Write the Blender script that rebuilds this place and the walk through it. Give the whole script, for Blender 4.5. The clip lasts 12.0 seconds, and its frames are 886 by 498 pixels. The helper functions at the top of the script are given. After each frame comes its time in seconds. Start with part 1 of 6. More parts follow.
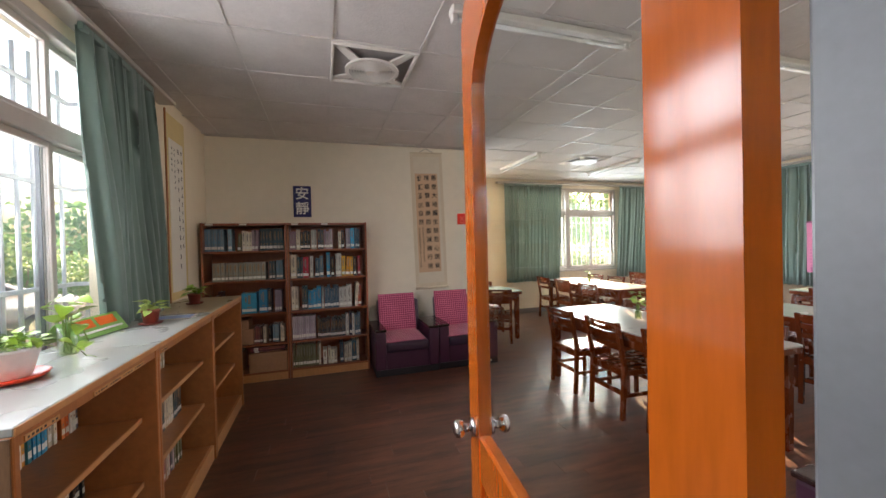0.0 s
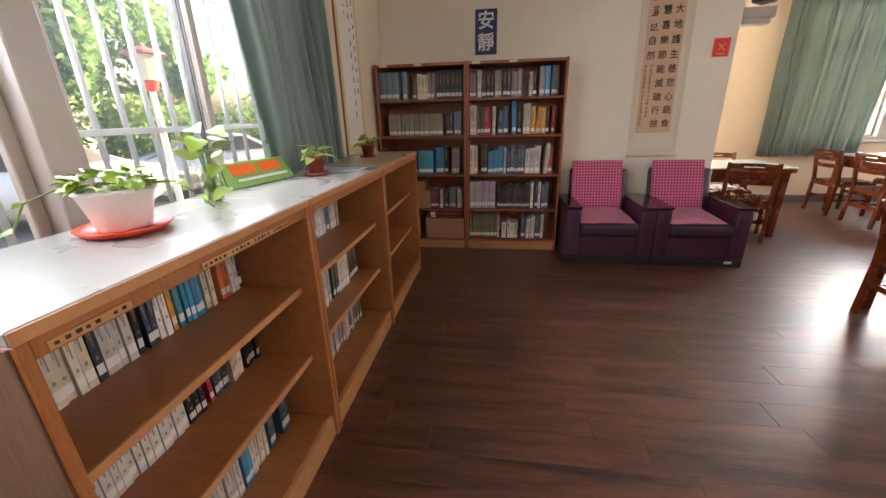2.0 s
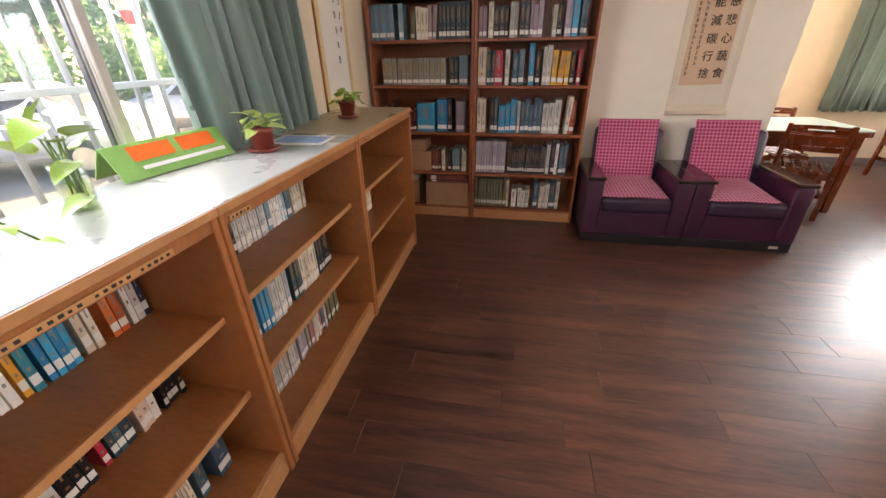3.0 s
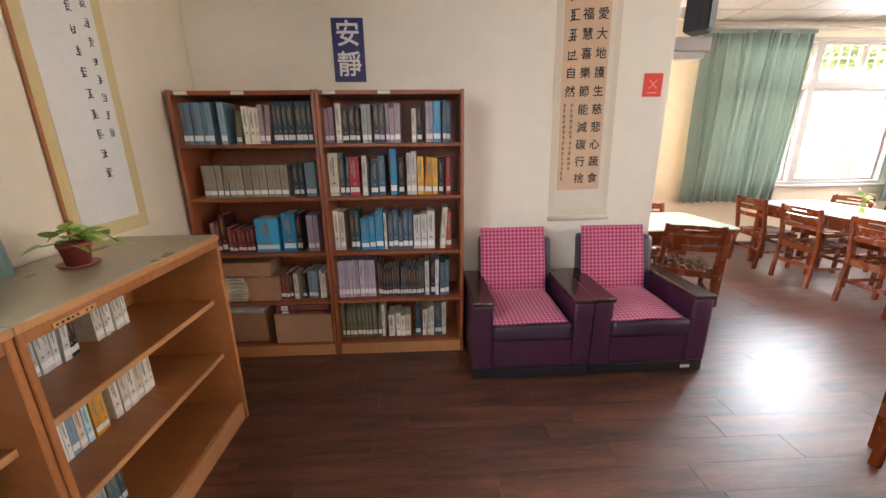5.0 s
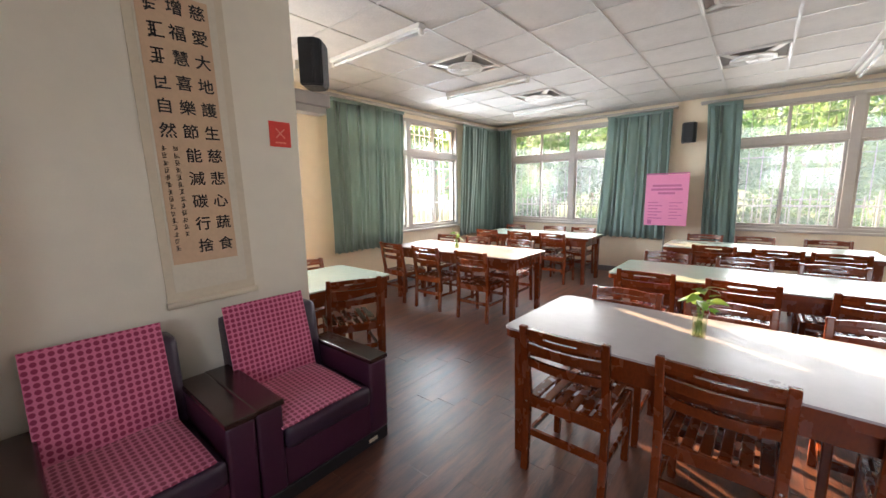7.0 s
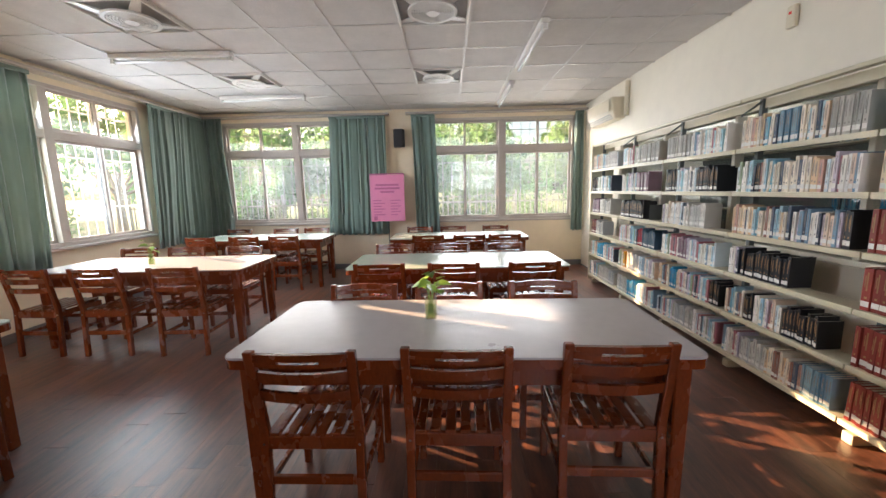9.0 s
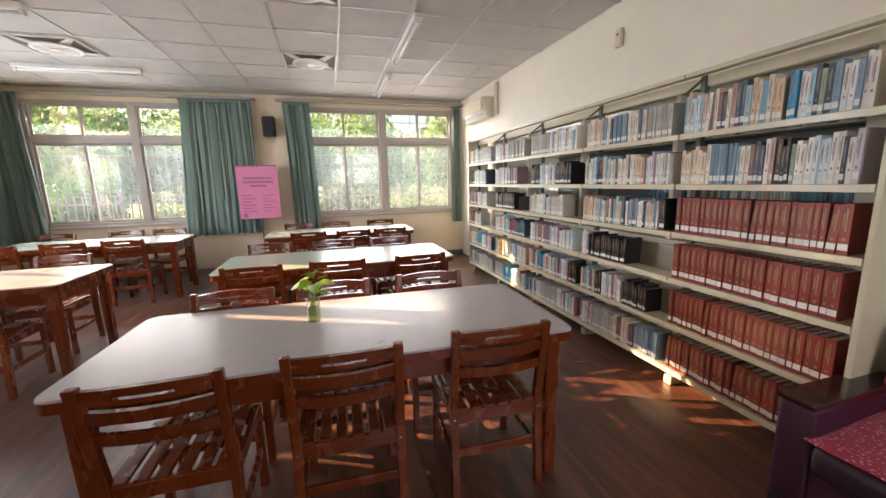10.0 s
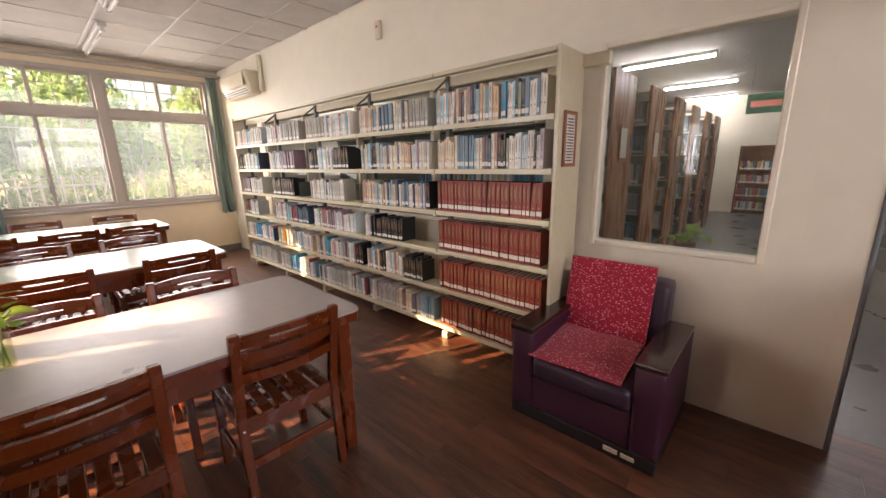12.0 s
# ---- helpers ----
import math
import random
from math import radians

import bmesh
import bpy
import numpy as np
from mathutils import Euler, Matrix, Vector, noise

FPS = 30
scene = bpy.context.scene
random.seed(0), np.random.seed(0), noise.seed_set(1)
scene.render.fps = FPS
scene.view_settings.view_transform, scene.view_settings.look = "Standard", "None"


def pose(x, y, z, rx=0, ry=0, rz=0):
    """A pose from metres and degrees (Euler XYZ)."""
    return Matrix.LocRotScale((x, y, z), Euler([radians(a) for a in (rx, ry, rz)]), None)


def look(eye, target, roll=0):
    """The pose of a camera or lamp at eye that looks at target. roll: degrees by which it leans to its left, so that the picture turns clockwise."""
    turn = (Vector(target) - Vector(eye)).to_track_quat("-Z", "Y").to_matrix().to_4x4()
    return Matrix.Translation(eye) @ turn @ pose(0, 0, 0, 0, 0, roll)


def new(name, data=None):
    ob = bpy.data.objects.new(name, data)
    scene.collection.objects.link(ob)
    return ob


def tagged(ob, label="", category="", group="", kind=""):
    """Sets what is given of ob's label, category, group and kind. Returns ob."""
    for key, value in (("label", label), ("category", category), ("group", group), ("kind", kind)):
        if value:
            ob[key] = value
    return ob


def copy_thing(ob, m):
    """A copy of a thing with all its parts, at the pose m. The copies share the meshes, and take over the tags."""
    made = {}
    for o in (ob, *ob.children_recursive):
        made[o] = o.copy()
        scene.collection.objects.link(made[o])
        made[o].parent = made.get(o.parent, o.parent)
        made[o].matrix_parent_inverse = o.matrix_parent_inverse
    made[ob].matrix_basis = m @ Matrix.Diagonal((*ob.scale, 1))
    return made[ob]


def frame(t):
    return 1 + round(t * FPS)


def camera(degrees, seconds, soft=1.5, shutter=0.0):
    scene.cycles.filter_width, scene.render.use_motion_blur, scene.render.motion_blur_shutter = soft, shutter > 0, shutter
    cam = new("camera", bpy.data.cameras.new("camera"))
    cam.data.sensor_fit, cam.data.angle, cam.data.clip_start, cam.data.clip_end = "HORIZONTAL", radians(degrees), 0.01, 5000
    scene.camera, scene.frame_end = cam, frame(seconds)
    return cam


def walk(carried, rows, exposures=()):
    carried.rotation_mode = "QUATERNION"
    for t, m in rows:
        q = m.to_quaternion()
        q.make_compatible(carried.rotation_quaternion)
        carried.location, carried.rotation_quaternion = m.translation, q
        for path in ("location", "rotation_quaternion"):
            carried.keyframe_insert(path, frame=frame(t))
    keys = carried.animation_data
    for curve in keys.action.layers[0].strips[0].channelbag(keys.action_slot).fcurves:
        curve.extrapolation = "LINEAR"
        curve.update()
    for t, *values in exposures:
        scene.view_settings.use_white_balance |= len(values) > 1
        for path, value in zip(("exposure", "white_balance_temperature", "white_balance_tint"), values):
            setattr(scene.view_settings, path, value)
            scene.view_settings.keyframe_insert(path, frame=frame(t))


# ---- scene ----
cam = camera(99.2, 12.0)
PATH = [
    (0, (-0.03, -0.02, 1.505), (0.574, 1.887, 1.481), -1.4),
    (0.5, (-0.064, 0.097, 1.469), (0.354, 2.047, 1.31), -1.4),
    (1, (-0.071, 0.342, 1.432), (0.102, 2.309, 1.11), -1.4),
    (1.5, (-0.095, 0.586, 1.377), (-0.189, 2.526, 0.9), -1.3),
    (2, (-0.137, 0.875, 1.328), (-0.408, 2.742, 0.665), -1.4),
    (2.5, (-0.124, 1.129, 1.335), (-0.457, 2.888, 0.443), -1.2),
    (2.7, (-0.101, 1.215, 1.365), (-0.443, 2.951, 0.432), -1.0),
    (4.3, (0.123, 1.936, 1.449), (-0.051, 3.778, 0.691), -0.6),
    (4.5, (0.166, 1.996, 1.457), (0.044, 3.866, 0.758), -0.6),
    (5, (0.228, 2.19, 1.491), (0.312, 4.112, 0.942), -0.6),
    (5.5, (0.333, 2.356, 1.488), (0.765, 4.264, 1.074), -0.8),
    (6, (0.489, 2.475, 1.476), (1.295, 4.276, 1.148), -1.0),
    (6.5, (0.575, 2.561, 1.492), (1.725, 4.169, 1.188), -1.0),
    (7, (0.618, 2.668, 1.485), (2.139, 3.933, 1.188), -0.9),
    (7.2, (0.635, 2.685, 1.488), (2.261, 3.811, 1.193), -0.9),
    (8.8, (0.903, 2.736, 1.416), (2.876, 2.87, 1.116), -1.3),
    (9, (0.9, 2.738, 1.416), (2.876, 2.77, 1.11), -1.3),
    (9.5, (0.911, 2.744, 1.413), (2.867, 2.488, 1.088), -1.3),
    (10, (0.935, 2.723, 1.413), (2.824, 2.169, 1.061), -1.4),
    (10.5, (0.946, 2.708, 1.407), (2.714, 1.853, 1.03), -1.2),
    (11, (0.926, 2.689, 1.416), (2.536, 1.577, 1.003), -1.3),
    (11.5, (0.899, 2.687, 1.426), (2.355, 1.389, 0.985), -1.3),
    (12, (0.887, 2.69, 1.419), (2.198, 1.251, 0.963), -1.2),
]
walk(cam, [(t, look(eye, target, roll)) for t, eye, target, roll in PATH],
     [(0.0, 2.95, 6300, 11), (1.5, 3.08, 6350, 14), (2.5, 3.5, 6500, 16), (4.5, 4.0, 6100, 13), (5.5, 3.75, 6100, 12), (6.5, 3.15, 6050, 10), (7.2, 2.85, 6000, 10), (9.0, 2.6, 6050, 11), (10.5, 2.6, 6550, 16), (12.0, 2.65, 6900, 20)])

# ---- world, sun, large lights ----
world = bpy.data.worlds.new("world")
scene.world = world
world.use_nodes = True
wn = world.node_tree
sky = wn.nodes.new("ShaderNodeTexSky")
sky.sky_type, sky.sun_disc = "NISHITA", False
SUN_EL, SUN_AZ = 18.3, 63.2      # degrees; azimuth from +x towards +y
sky.sun_elevation, sky.sun_rotation = radians(SUN_EL), radians(90 - SUN_AZ)
sky.dust_density, sky.ozone_density = 7.0, 0.6
wn.links.new(sky.outputs[0], wn.nodes["Background"].inputs[0])
wn.nodes["Background"].inputs[1].default_value = 0.10
sun = new("sun", bpy.data.lights.new("sun", "SUN"))
sun.data.energy, sun.data.angle, sun.data.color = 5.0, radians(0.5), (1.0, 0.64, 0.34)
sd = Vector((math.cos(radians(SUN_EL)) * math.cos(radians(SUN_AZ)), math.cos(radians(SUN_EL)) * math.sin(radians(SUN_AZ)), math.sin(radians(SUN_EL))))
sun.matrix_world = look(sd * 30, (0, 0, 0))


def window_light(eye, target, w, h, power, color):
    """Sky light that enters through one window opening."""
    la = new("window_daylight", bpy.data.lights.new("window_daylight", "AREA"))
    la.data.shape, la.data.size, la.data.size_y, la.data.energy, la.data.color = "RECTANGLE", w, h, power, color
    la.data.spread = radians(150)
    la.matrix_world = look(eye, target)


COOL = (0.99, 0.95, 1.0)
WARM_SKY = (1.0, 0.93, 0.89)
window_light((-1.56, 1.8, 2.02), (1.5, 1.8, 1.30), 2.5, 1.20, 12, COOL)
window_light((8.08, 5.45, 1.80), (5.02, 5.45, 0.70), 2.5, 1.65, 13, WARM_SKY)
window_light((8.08, 1.77, 1.80), (5.02, 1.77, 0.70), 2.5, 1.65, 13, WARM_SKY)
window_light((1.45, 7.37, 1.80), (1.9, 4.32, 0.70), 2.5, 1.65, 20, (0.93, 0.95, 1.0))
window_light((5.15, 7.37, 1.80), (5.15, 4.32, 0.70), 2.5, 1.65, 33, (0.84, 0.92, 1.0))

# ---- materials ----


def srgb(h):
    """Linear colour from a six-digit sRGB hex."""
    c = [int(h[i:i + 2], 16) / 255 for i in (0, 2, 4)]
    return tuple(v / 12.92 if v <= 0.04045 else ((v + 0.055) / 1.055) ** 2.4 for v in c)


def mat(name, color, rough=0.5, metal=0.0, vary=0.12, grain=8.0, stretch=(1, 1, 1), bump=0.0, bump_scale=60.0, coat=0.0, obrand=0.0, emit=0.0, trans=0.0, sheen=0.0, rough_vary=0.1, fine=0.5, coat_rough=0.12):
    """A painted, wooden or plain surface: two scales of colour variation, roughness variation and fine relief."""
    m = bpy.data.materials.new(name)
    m.use_nodes = True
    nt = m.node_tree
    N, L = nt.nodes, nt.links
    b = N["Principled BSDF"]
    tc = N.new("ShaderNodeTexCoord")
    mp = N.new("ShaderNodeMapping")
    mp.inputs["Scale"].default_value = stretch
    L.new(tc.outputs["Object"], mp.inputs[0])
    vec = mp.outputs[0]
    oi = N.new("ShaderNodeObjectInfo")
    add = N.new("ShaderNodeVectorMath")
    L.new(vec, add.inputs[0])
    mulr = N.new("ShaderNodeMath")
    mulr.operation = "MULTIPLY"
    mulr.inputs[1].default_value = 37.0
    L.new(oi.outputs["Random"], mulr.inputs[0])
    L.new(mulr.outputs[0], add.inputs[1])
    n1, n2 = N.new("ShaderNodeTexNoise"), N.new("ShaderNodeTexNoise")
    n1.inputs["Scale"].default_value, n1.inputs["Detail"].default_value = grain, 5
    n2.inputs["Scale"].default_value, n2.inputs["Detail"].default_value = grain * 7, 3
    L.new(add.outputs[0], n1.inputs[0])
    L.new(add.outputs[0], n2.inputs[0])
    mixn = N.new("ShaderNodeMix")
    mixn.inputs[0].default_value = fine
    L.new(n1.outputs[0], mixn.inputs[2])
    L.new(n2.outputs[0], mixn.inputs[3])
    ramp = N.new("ShaderNodeMapRange")
    ramp.inputs[1].default_value, ramp.inputs[2].default_value = 0.3, 0.7
    ramp.inputs[3].default_value, ramp.inputs[4].default_value = 1 - vary, 1 + vary
    L.new(mixn.outputs[0], ramp.inputs[0])
    val = ramp.outputs[0]
    if obrand:
        r2 = N.new("ShaderNodeMapRange")
        r2.inputs[3].default_value, r2.inputs[4].default_value = 1 - obrand, 1 + obrand
        L.new(oi.outputs["Random"], r2.inputs[0])
        mm = N.new("ShaderNodeMath")
        mm.operation = "MULTIPLY"
        L.new(val, mm.inputs[0])
        L.new(r2.outputs[0], mm.inputs[1])
        val = mm.outputs[0]
    hsv = N.new("ShaderNodeHueSaturation")
    hsv.inputs["Color"].default_value = (*color, 1)
    L.new(val, hsv.inputs["Value"])
    L.new(hsv.outputs[0], b.inputs["Base Color"])
    rr = N.new("ShaderNodeMapRange")
    rr.inputs[3].default_value, rr.inputs[4].default_value = max(0.02, rough - rough_vary), min(1, rough + rough_vary)
    L.new(n1.outputs[0], rr.inputs[0])
    L.new(rr.outputs[0], b.inputs["Roughness"])
    b.inputs["Metallic"].default_value = metal
    b.inputs["Coat Weight"].default_value = coat
    b.inputs["Coat Roughness"].default_value = coat_rough
    b.inputs["Sheen Weight"].default_value = sheen
    if trans:
        b.inputs["Transmission Weight"].default_value = trans
    if emit:
        b.inputs["Emission Color"].default_value = (*color, 1)
        b.inputs["Emission Strength"].default_value = emit
    if bump:
        nb = N.new("ShaderNodeTexNoise")
        nb.inputs["Scale"].default_value, nb.inputs["Detail"].default_value = bump_scale, 4
        L.new(vec, nb.inputs[0])
        bp = N.new("ShaderNodeBump")
        bp.inputs["Strength"].default_value, bp.inputs["Distance"].default_value = bump, 0.004
        L.new(nb.outputs[0], bp.inputs["Height"])
        L.new(bp.outputs[0], b.inputs["Normal"])
    return m


def glass_mat(name, tint=(0.97, 0.99, 0.98), gloss=1.0, rough=0.0, haze=0.0):
    """Thin clear pane: straight-through light plus gloss that grows towards grazing angles."""
    m = bpy.data.materials.new(name)
    m.use_nodes = True
    N, L = m.node_tree.nodes, m.node_tree.links
    N.remove(N["Principled BSDF"])
    tr, gl, mx, lw = N.new("ShaderNodeBsdfTransparent"), N.new("ShaderNodeBsdfGlossy"), N.new("ShaderNodeMixShader"), N.new("ShaderNodeLayerWeight")
    tr.inputs[0].default_value = (*tint, 1)
    gl.inputs["Roughness"].default_value = rough
    lw.inputs[0].default_value = 0.5
    pw, mu = N.new("ShaderNodeMath"), N.new("ShaderNodeMath")
    pw.operation, mu.operation = "POWER", "MULTIPLY_ADD"
    pw.inputs[1].default_value = 5.0
    mu.inputs[1].default_value, mu.inputs[2].default_value = 0.8 * gloss, 0.04 * gloss
    L.new(lw.outputs["Facing"], pw.inputs[0])
    L.new(pw.outputs[0], mu.inputs[0])
    L.new(mu.outputs[0], mx.inputs[0])
    L.new(tr.outputs[0], mx.inputs[1])
    L.new(gl.outputs[0], mx.inputs[2])
    out = mx
    # pale translucent share that whitens the view through the pane, standing for glare
    if haze:
        out, veil = N.new("ShaderNodeMixShader"), N.new("ShaderNodeBsdfTranslucent")
        veil.inputs[0].default_value = (0.78, 0.86, 0.86, 1)
        out.inputs[0].default_value = haze
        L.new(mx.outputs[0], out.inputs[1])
        L.new(veil.outputs[0], out.inputs[2])
    L.new(out.outputs[0], N["Material Output"].inputs[0])
    return m


def palette_mat(name, colors, island=False, rough=0.45):
    """Book cloth and card: one colour of a palette for each book."""
    m = bpy.data.materials.new(name)
    m.use_nodes = True
    N, L = m.node_tree.nodes, m.node_tree.links
    b = N["Principled BSDF"]
    if island:
        src = N.new("ShaderNodeNewGeometry").outputs["Random Per Island"]
    else:
        src = N.new("ShaderNodeObjectInfo").outputs["Random"]
    cr = N.new("ShaderNodeValToRGB")
    cr.color_ramp.interpolation = "CONSTANT"
    els = cr.color_ramp.elements
    for i, c in enumerate(colors):
        e = els[i] if i < 2 else els.new(i / len(colors))
        e.position = i / len(colors)
        e.color = (*srgb(c), 1)
    L.new(src, cr.inputs[0])
    tc, nz = N.new("ShaderNodeTexCoord"), N.new("ShaderNodeTexNoise")
    nz.inputs["Scale"].default_value = 6
    L.new(tc.outputs["Object"], nz.inputs[0])
    mr = N.new("ShaderNodeMapRange")
    mr.inputs[3].default_value, mr.inputs[4].default_value = 0.75, 1.2
    L.new(nz.outputs[0], mr.inputs[0])
    hs = N.new("ShaderNodeHueSaturation")
    L.new(cr.outputs[0], hs.inputs["Color"])
    L.new(mr.outputs[0], hs.inputs["Value"])
    L.new(hs.outputs[0], b.inputs["Base Color"])
    b.inputs["Roughness"].default_value = rough
    return m


def woven_mat(name, c1, c2, kind, scale):
    """Printed seat cushion cloth: dotted rows, or red with small pale sprigs."""
    m = bpy.data.materials.new(name)
    m.use_nodes = True
    N, L = m.node_tree.nodes, m.node_tree.links
    b = N["Principled BSDF"]
    b.inputs["Roughness"].default_value = 0.9
    b.inputs["Sheen Weight"].default_value = 0.3
    tc, mp = N.new("ShaderNodeTexCoord"), N.new("ShaderNodeMapping")
    L.new(tc.outputs["UV"], mp.inputs[0])
    mx = N.new("ShaderNodeMix")
    mx.data_type = "RGBA"
    mx.inputs[6].default_value, mx.inputs[7].default_value = (*c1, 1), (*c2, 1)
    if kind == "dots":
        mp.inputs["Scale"].default_value = (scale, scale, 1)
        vo = N.new("ShaderNodeTexVoronoi")
        vo.inputs["Randomness"].default_value, vo.inputs["Scale"].default_value = 0.0, 1.0
        L.new(mp.outputs[0], vo.inputs[0])
        mr = N.new("ShaderNodeMapRange")
        mr.inputs[1].default_value, mr.inputs[2].default_value = 0.33, 0.43
        L.new(vo.outputs["Distance"], mr.inputs[0])
    else:
        mp.inputs["Scale"].default_value = (scale, scale * 2.1, 1)
        vo = N.new("ShaderNodeTexVoronoi")
        vo.inputs["Randomness"].default_value, vo.inputs["Scale"].default_value = 0.8, 1.0
        L.new(mp.outputs[0], vo.inputs[0])
        mr = N.new("ShaderNodeMapRange")
        mr.inputs[1].default_value, mr.inputs[2].default_value = 0.25, 0.36
        L.new(vo.outputs["Distance"], mr.inputs[0])
    L.new(mr.outputs[0], mx.inputs[0])
    L.new(mx.outputs[2], b.inputs["Base Color"])
    nb, bp = N.new("ShaderNodeTexNoise"), N.new("ShaderNodeBump")
    nb.inputs["Scale"].default_value = 220
    L.new(tc.outputs["Object"], nb.inputs[0])
    bp.inputs["Strength"].default_value, bp.inputs["Distance"].default_value = 0.4, 0.002
    L.new(nb.outputs[0], bp.inputs["Height"])
    L.new(bp.outputs[0], b.inputs["Normal"])
    return m


WALL = mat("cream_wall_paint", (0.73, 0.62, 0.45), 0.6, vary=0.04, grain=1.2, bump=0.15, bump_scale=90)
WALL_S = mat("pale_wall_paint", (0.80, 0.735, 0.60), 0.5, vary=0.04, grain=1.2, bump=0.1, bump_scale=90)
SKIRT = mat("grey_skirting", (0.16, 0.15, 0.15), 0.5, vary=0.15)
TILE = mat("ceiling_tile_fibre", (0.61, 0.575, 0.545), 0.85, vary=0.08, grain=5, bump=0.9, bump_scale=55, fine=0.35)
GRID = mat("ceiling_grid_metal", (0.56, 0.53, 0.50), 0.45, vary=0.05)
PLANK = mat("dark_plank_vinyl", (0.098, 0.035, 0.018), 0.38, vary=0.95, grain=2.4, stretch=(0.8, 6, 1), bump=0.06, bump_scale=70, obrand=0.06, rough_vary=0.05, coat=0.65, coat_rough=0.43, fine=0.3)
JOINT = mat("floor_joint", (0.02, 0.01, 0.008), 0.6)
OAK = mat("honey_oak_veneer", (0.36, 0.135, 0.038), 0.38, vary=0.22, grain=4, stretch=(5, 1, 1), obrand=0.06)
WORNPLY = mat("scuffed_brown_plywood", (0.15, 0.085, 0.045), 0.36, vary=0.5, grain=5, stretch=(1, 3, 0.5), bump=0.05, rough_vary=0.2)
OAK_EDGE = mat("oak_edge_band", (0.50, 0.24, 0.09), 0.4, vary=0.15, grain=5)
CASEWOOD = mat("red_brown_veneer", (0.26, 0.075, 0.025), 0.35, vary=0.2, grain=4, stretch=(6, 6, 1))
CHAIR = mat("varnished_red_wood", (0.135, 0.026, 0.005), 0.26, vary=0.25, grain=6, stretch=(2, 2, 1), obrand=0.12, coat=0.3)
LAMINATE = mat("white_laminate", (0.385, 0.355, 0.35), 0.30, vary=0.07, grain=2.5, bump=0.03, rough_vary=0.06)
LAM_GREEN = mat("pale_green_laminate", (0.40, 0.45, 0.37), 0.26, vary=0.05, grain=2.5, rough_vary=0.05)
CASETOP = mat("case_top_laminate", (0.34, 0.35, 0.32), 0.28, vary=0.06, grain=3, rough_vary=0.07, coat=0.3)
CASETOP2 = mat("case_top_veneer", (0.42, 0.34, 0.20), 0.3, vary=0.1, grain=4)
DOORWOOD = mat("orange_varnished_door", (0.44, 0.098, 0.008), 0.15, vary=0.16, grain=3, stretch=(5, 5, 0.7), coat=0.6)
STEEL = mat("brushed_steel", (0.62, 0.61, 0.6), 0.22, metal=1.0, vary=0.05)
JAMB = mat("grey_blue_jamb_paint", (0.15, 0.165, 0.175), 0.45, vary=0.08)
FRAME = mat("white_window_frame", (0.43, 0.385, 0.34), 0.4, vary=0.06, grain=3)
GASKET = mat("black_gasket", (0.03, 0.03, 0.035), 0.5)
BAR = mat("white_grille_bar", (0.55, 0.57, 0.60), 0.45, vary=0.1)
BAR_GREY = mat("weathered_grille_bar", (0.22, 0.23, 0.22), 0.5, vary=0.15)
CURTAIN = mat("sage_green_curtain", (0.165, 0.230, 0.198), 0.85, vary=0.12, grain=3, stretch=(1, 1, 0.3), bump=0.25, bump_scale=240, sheen=0.3)
cn = CURTAIN.node_tree
cmix, ctr = cn.nodes.new("ShaderNodeMixShader"), cn.nodes.new("ShaderNodeBsdfTranslucent")
ctr.inputs[0].default_value, cmix.inputs[0].default_value = (0.34, 0.41, 0.36, 1), 0.16
cn.links.new(cn.nodes["Principled BSDF"].outputs[0], cmix.inputs[1])
cn.links.new(ctr.outputs[0], cmix.inputs[2])
cn.links.new(cmix.outputs[0], cn.nodes["Material Output"].inputs[0])
LEATHER = mat("aubergine_leatherette", (0.048, 0.011, 0.029), 0.42, vary=0.15, grain=5, bump=0.3, bump_scale=180)
LEATHER2 = mat("slate_leatherette", (0.036, 0.018, 0.034), 0.36, vary=0.15, grain=5, bump=0.3, bump_scale=180)
ARMTOP = mat("dark_arm_board", (0.030, 0.011, 0.009), 0.2, vary=0.3, grain=6, stretch=(5, 1, 1), coat=0.4)
PLINTH = mat("black_plinth", (0.012, 0.011, 0.012), 0.5)
PINK = woven_mat("pink_dotted_cloth", srgb("8E2A4C"), srgb("D0708E"), "dots", 36)
REDCLOTH = woven_mat("red_sprigged_cloth", srgb("E48AA0"), srgb("9E0E2E"), "sprigs", 58)
SHELFMETAL = mat("cream_enamel_steel", (0.61, 0.55, 0.38), 0.35, vary=0.07, grain=3, coat=0.2)
GREYMETAL = mat("grey_enamel_steel", (0.11, 0.12, 0.11), 0.4, vary=0.08)
BLACKPL = mat("black_plastic", (0.016, 0.016, 0.018), 0.4, vary=0.2, bump=0.3, bump_scale=300)
WHITEPL = mat("aged_white_plastic", (0.68, 0.60, 0.44), 0.4, vary=0.06)
FANPL = mat("fan_white_plastic", (0.68, 0.65, 0.60), 0.4, vary=0.06)
DARKGAP = mat("dark_recess", (0.30, 0.28, 0.26), 0.8)
TUBE = mat("unlit_tube", (0.72, 0.72, 0.70), 0.25, vary=0.02)
TUBE_ON = mat("lit_tube", (0.95, 0.97, 1.0), 0.3, vary=0.0, emit=14)
PAPER = mat("paper", (0.72, 0.68, 0.60), 0.8, vary=0.04)
SCROLLPAPER = mat("scroll_mount_silk", (0.68, 0.59, 0.44), 0.8, vary=0.05, grain=5, bump=0.2, bump_scale=250)
SCROLLART = mat("tan_rice_paper", (0.64, 0.44, 0.28), 0.8, vary=0.07, grain=6)
INK = mat("black_ink", (0.02, 0.018, 0.018), 0.7)
NAVY = mat("navy_sign_board", (0.012, 0.016, 0.12), 0.4, vary=0.08)
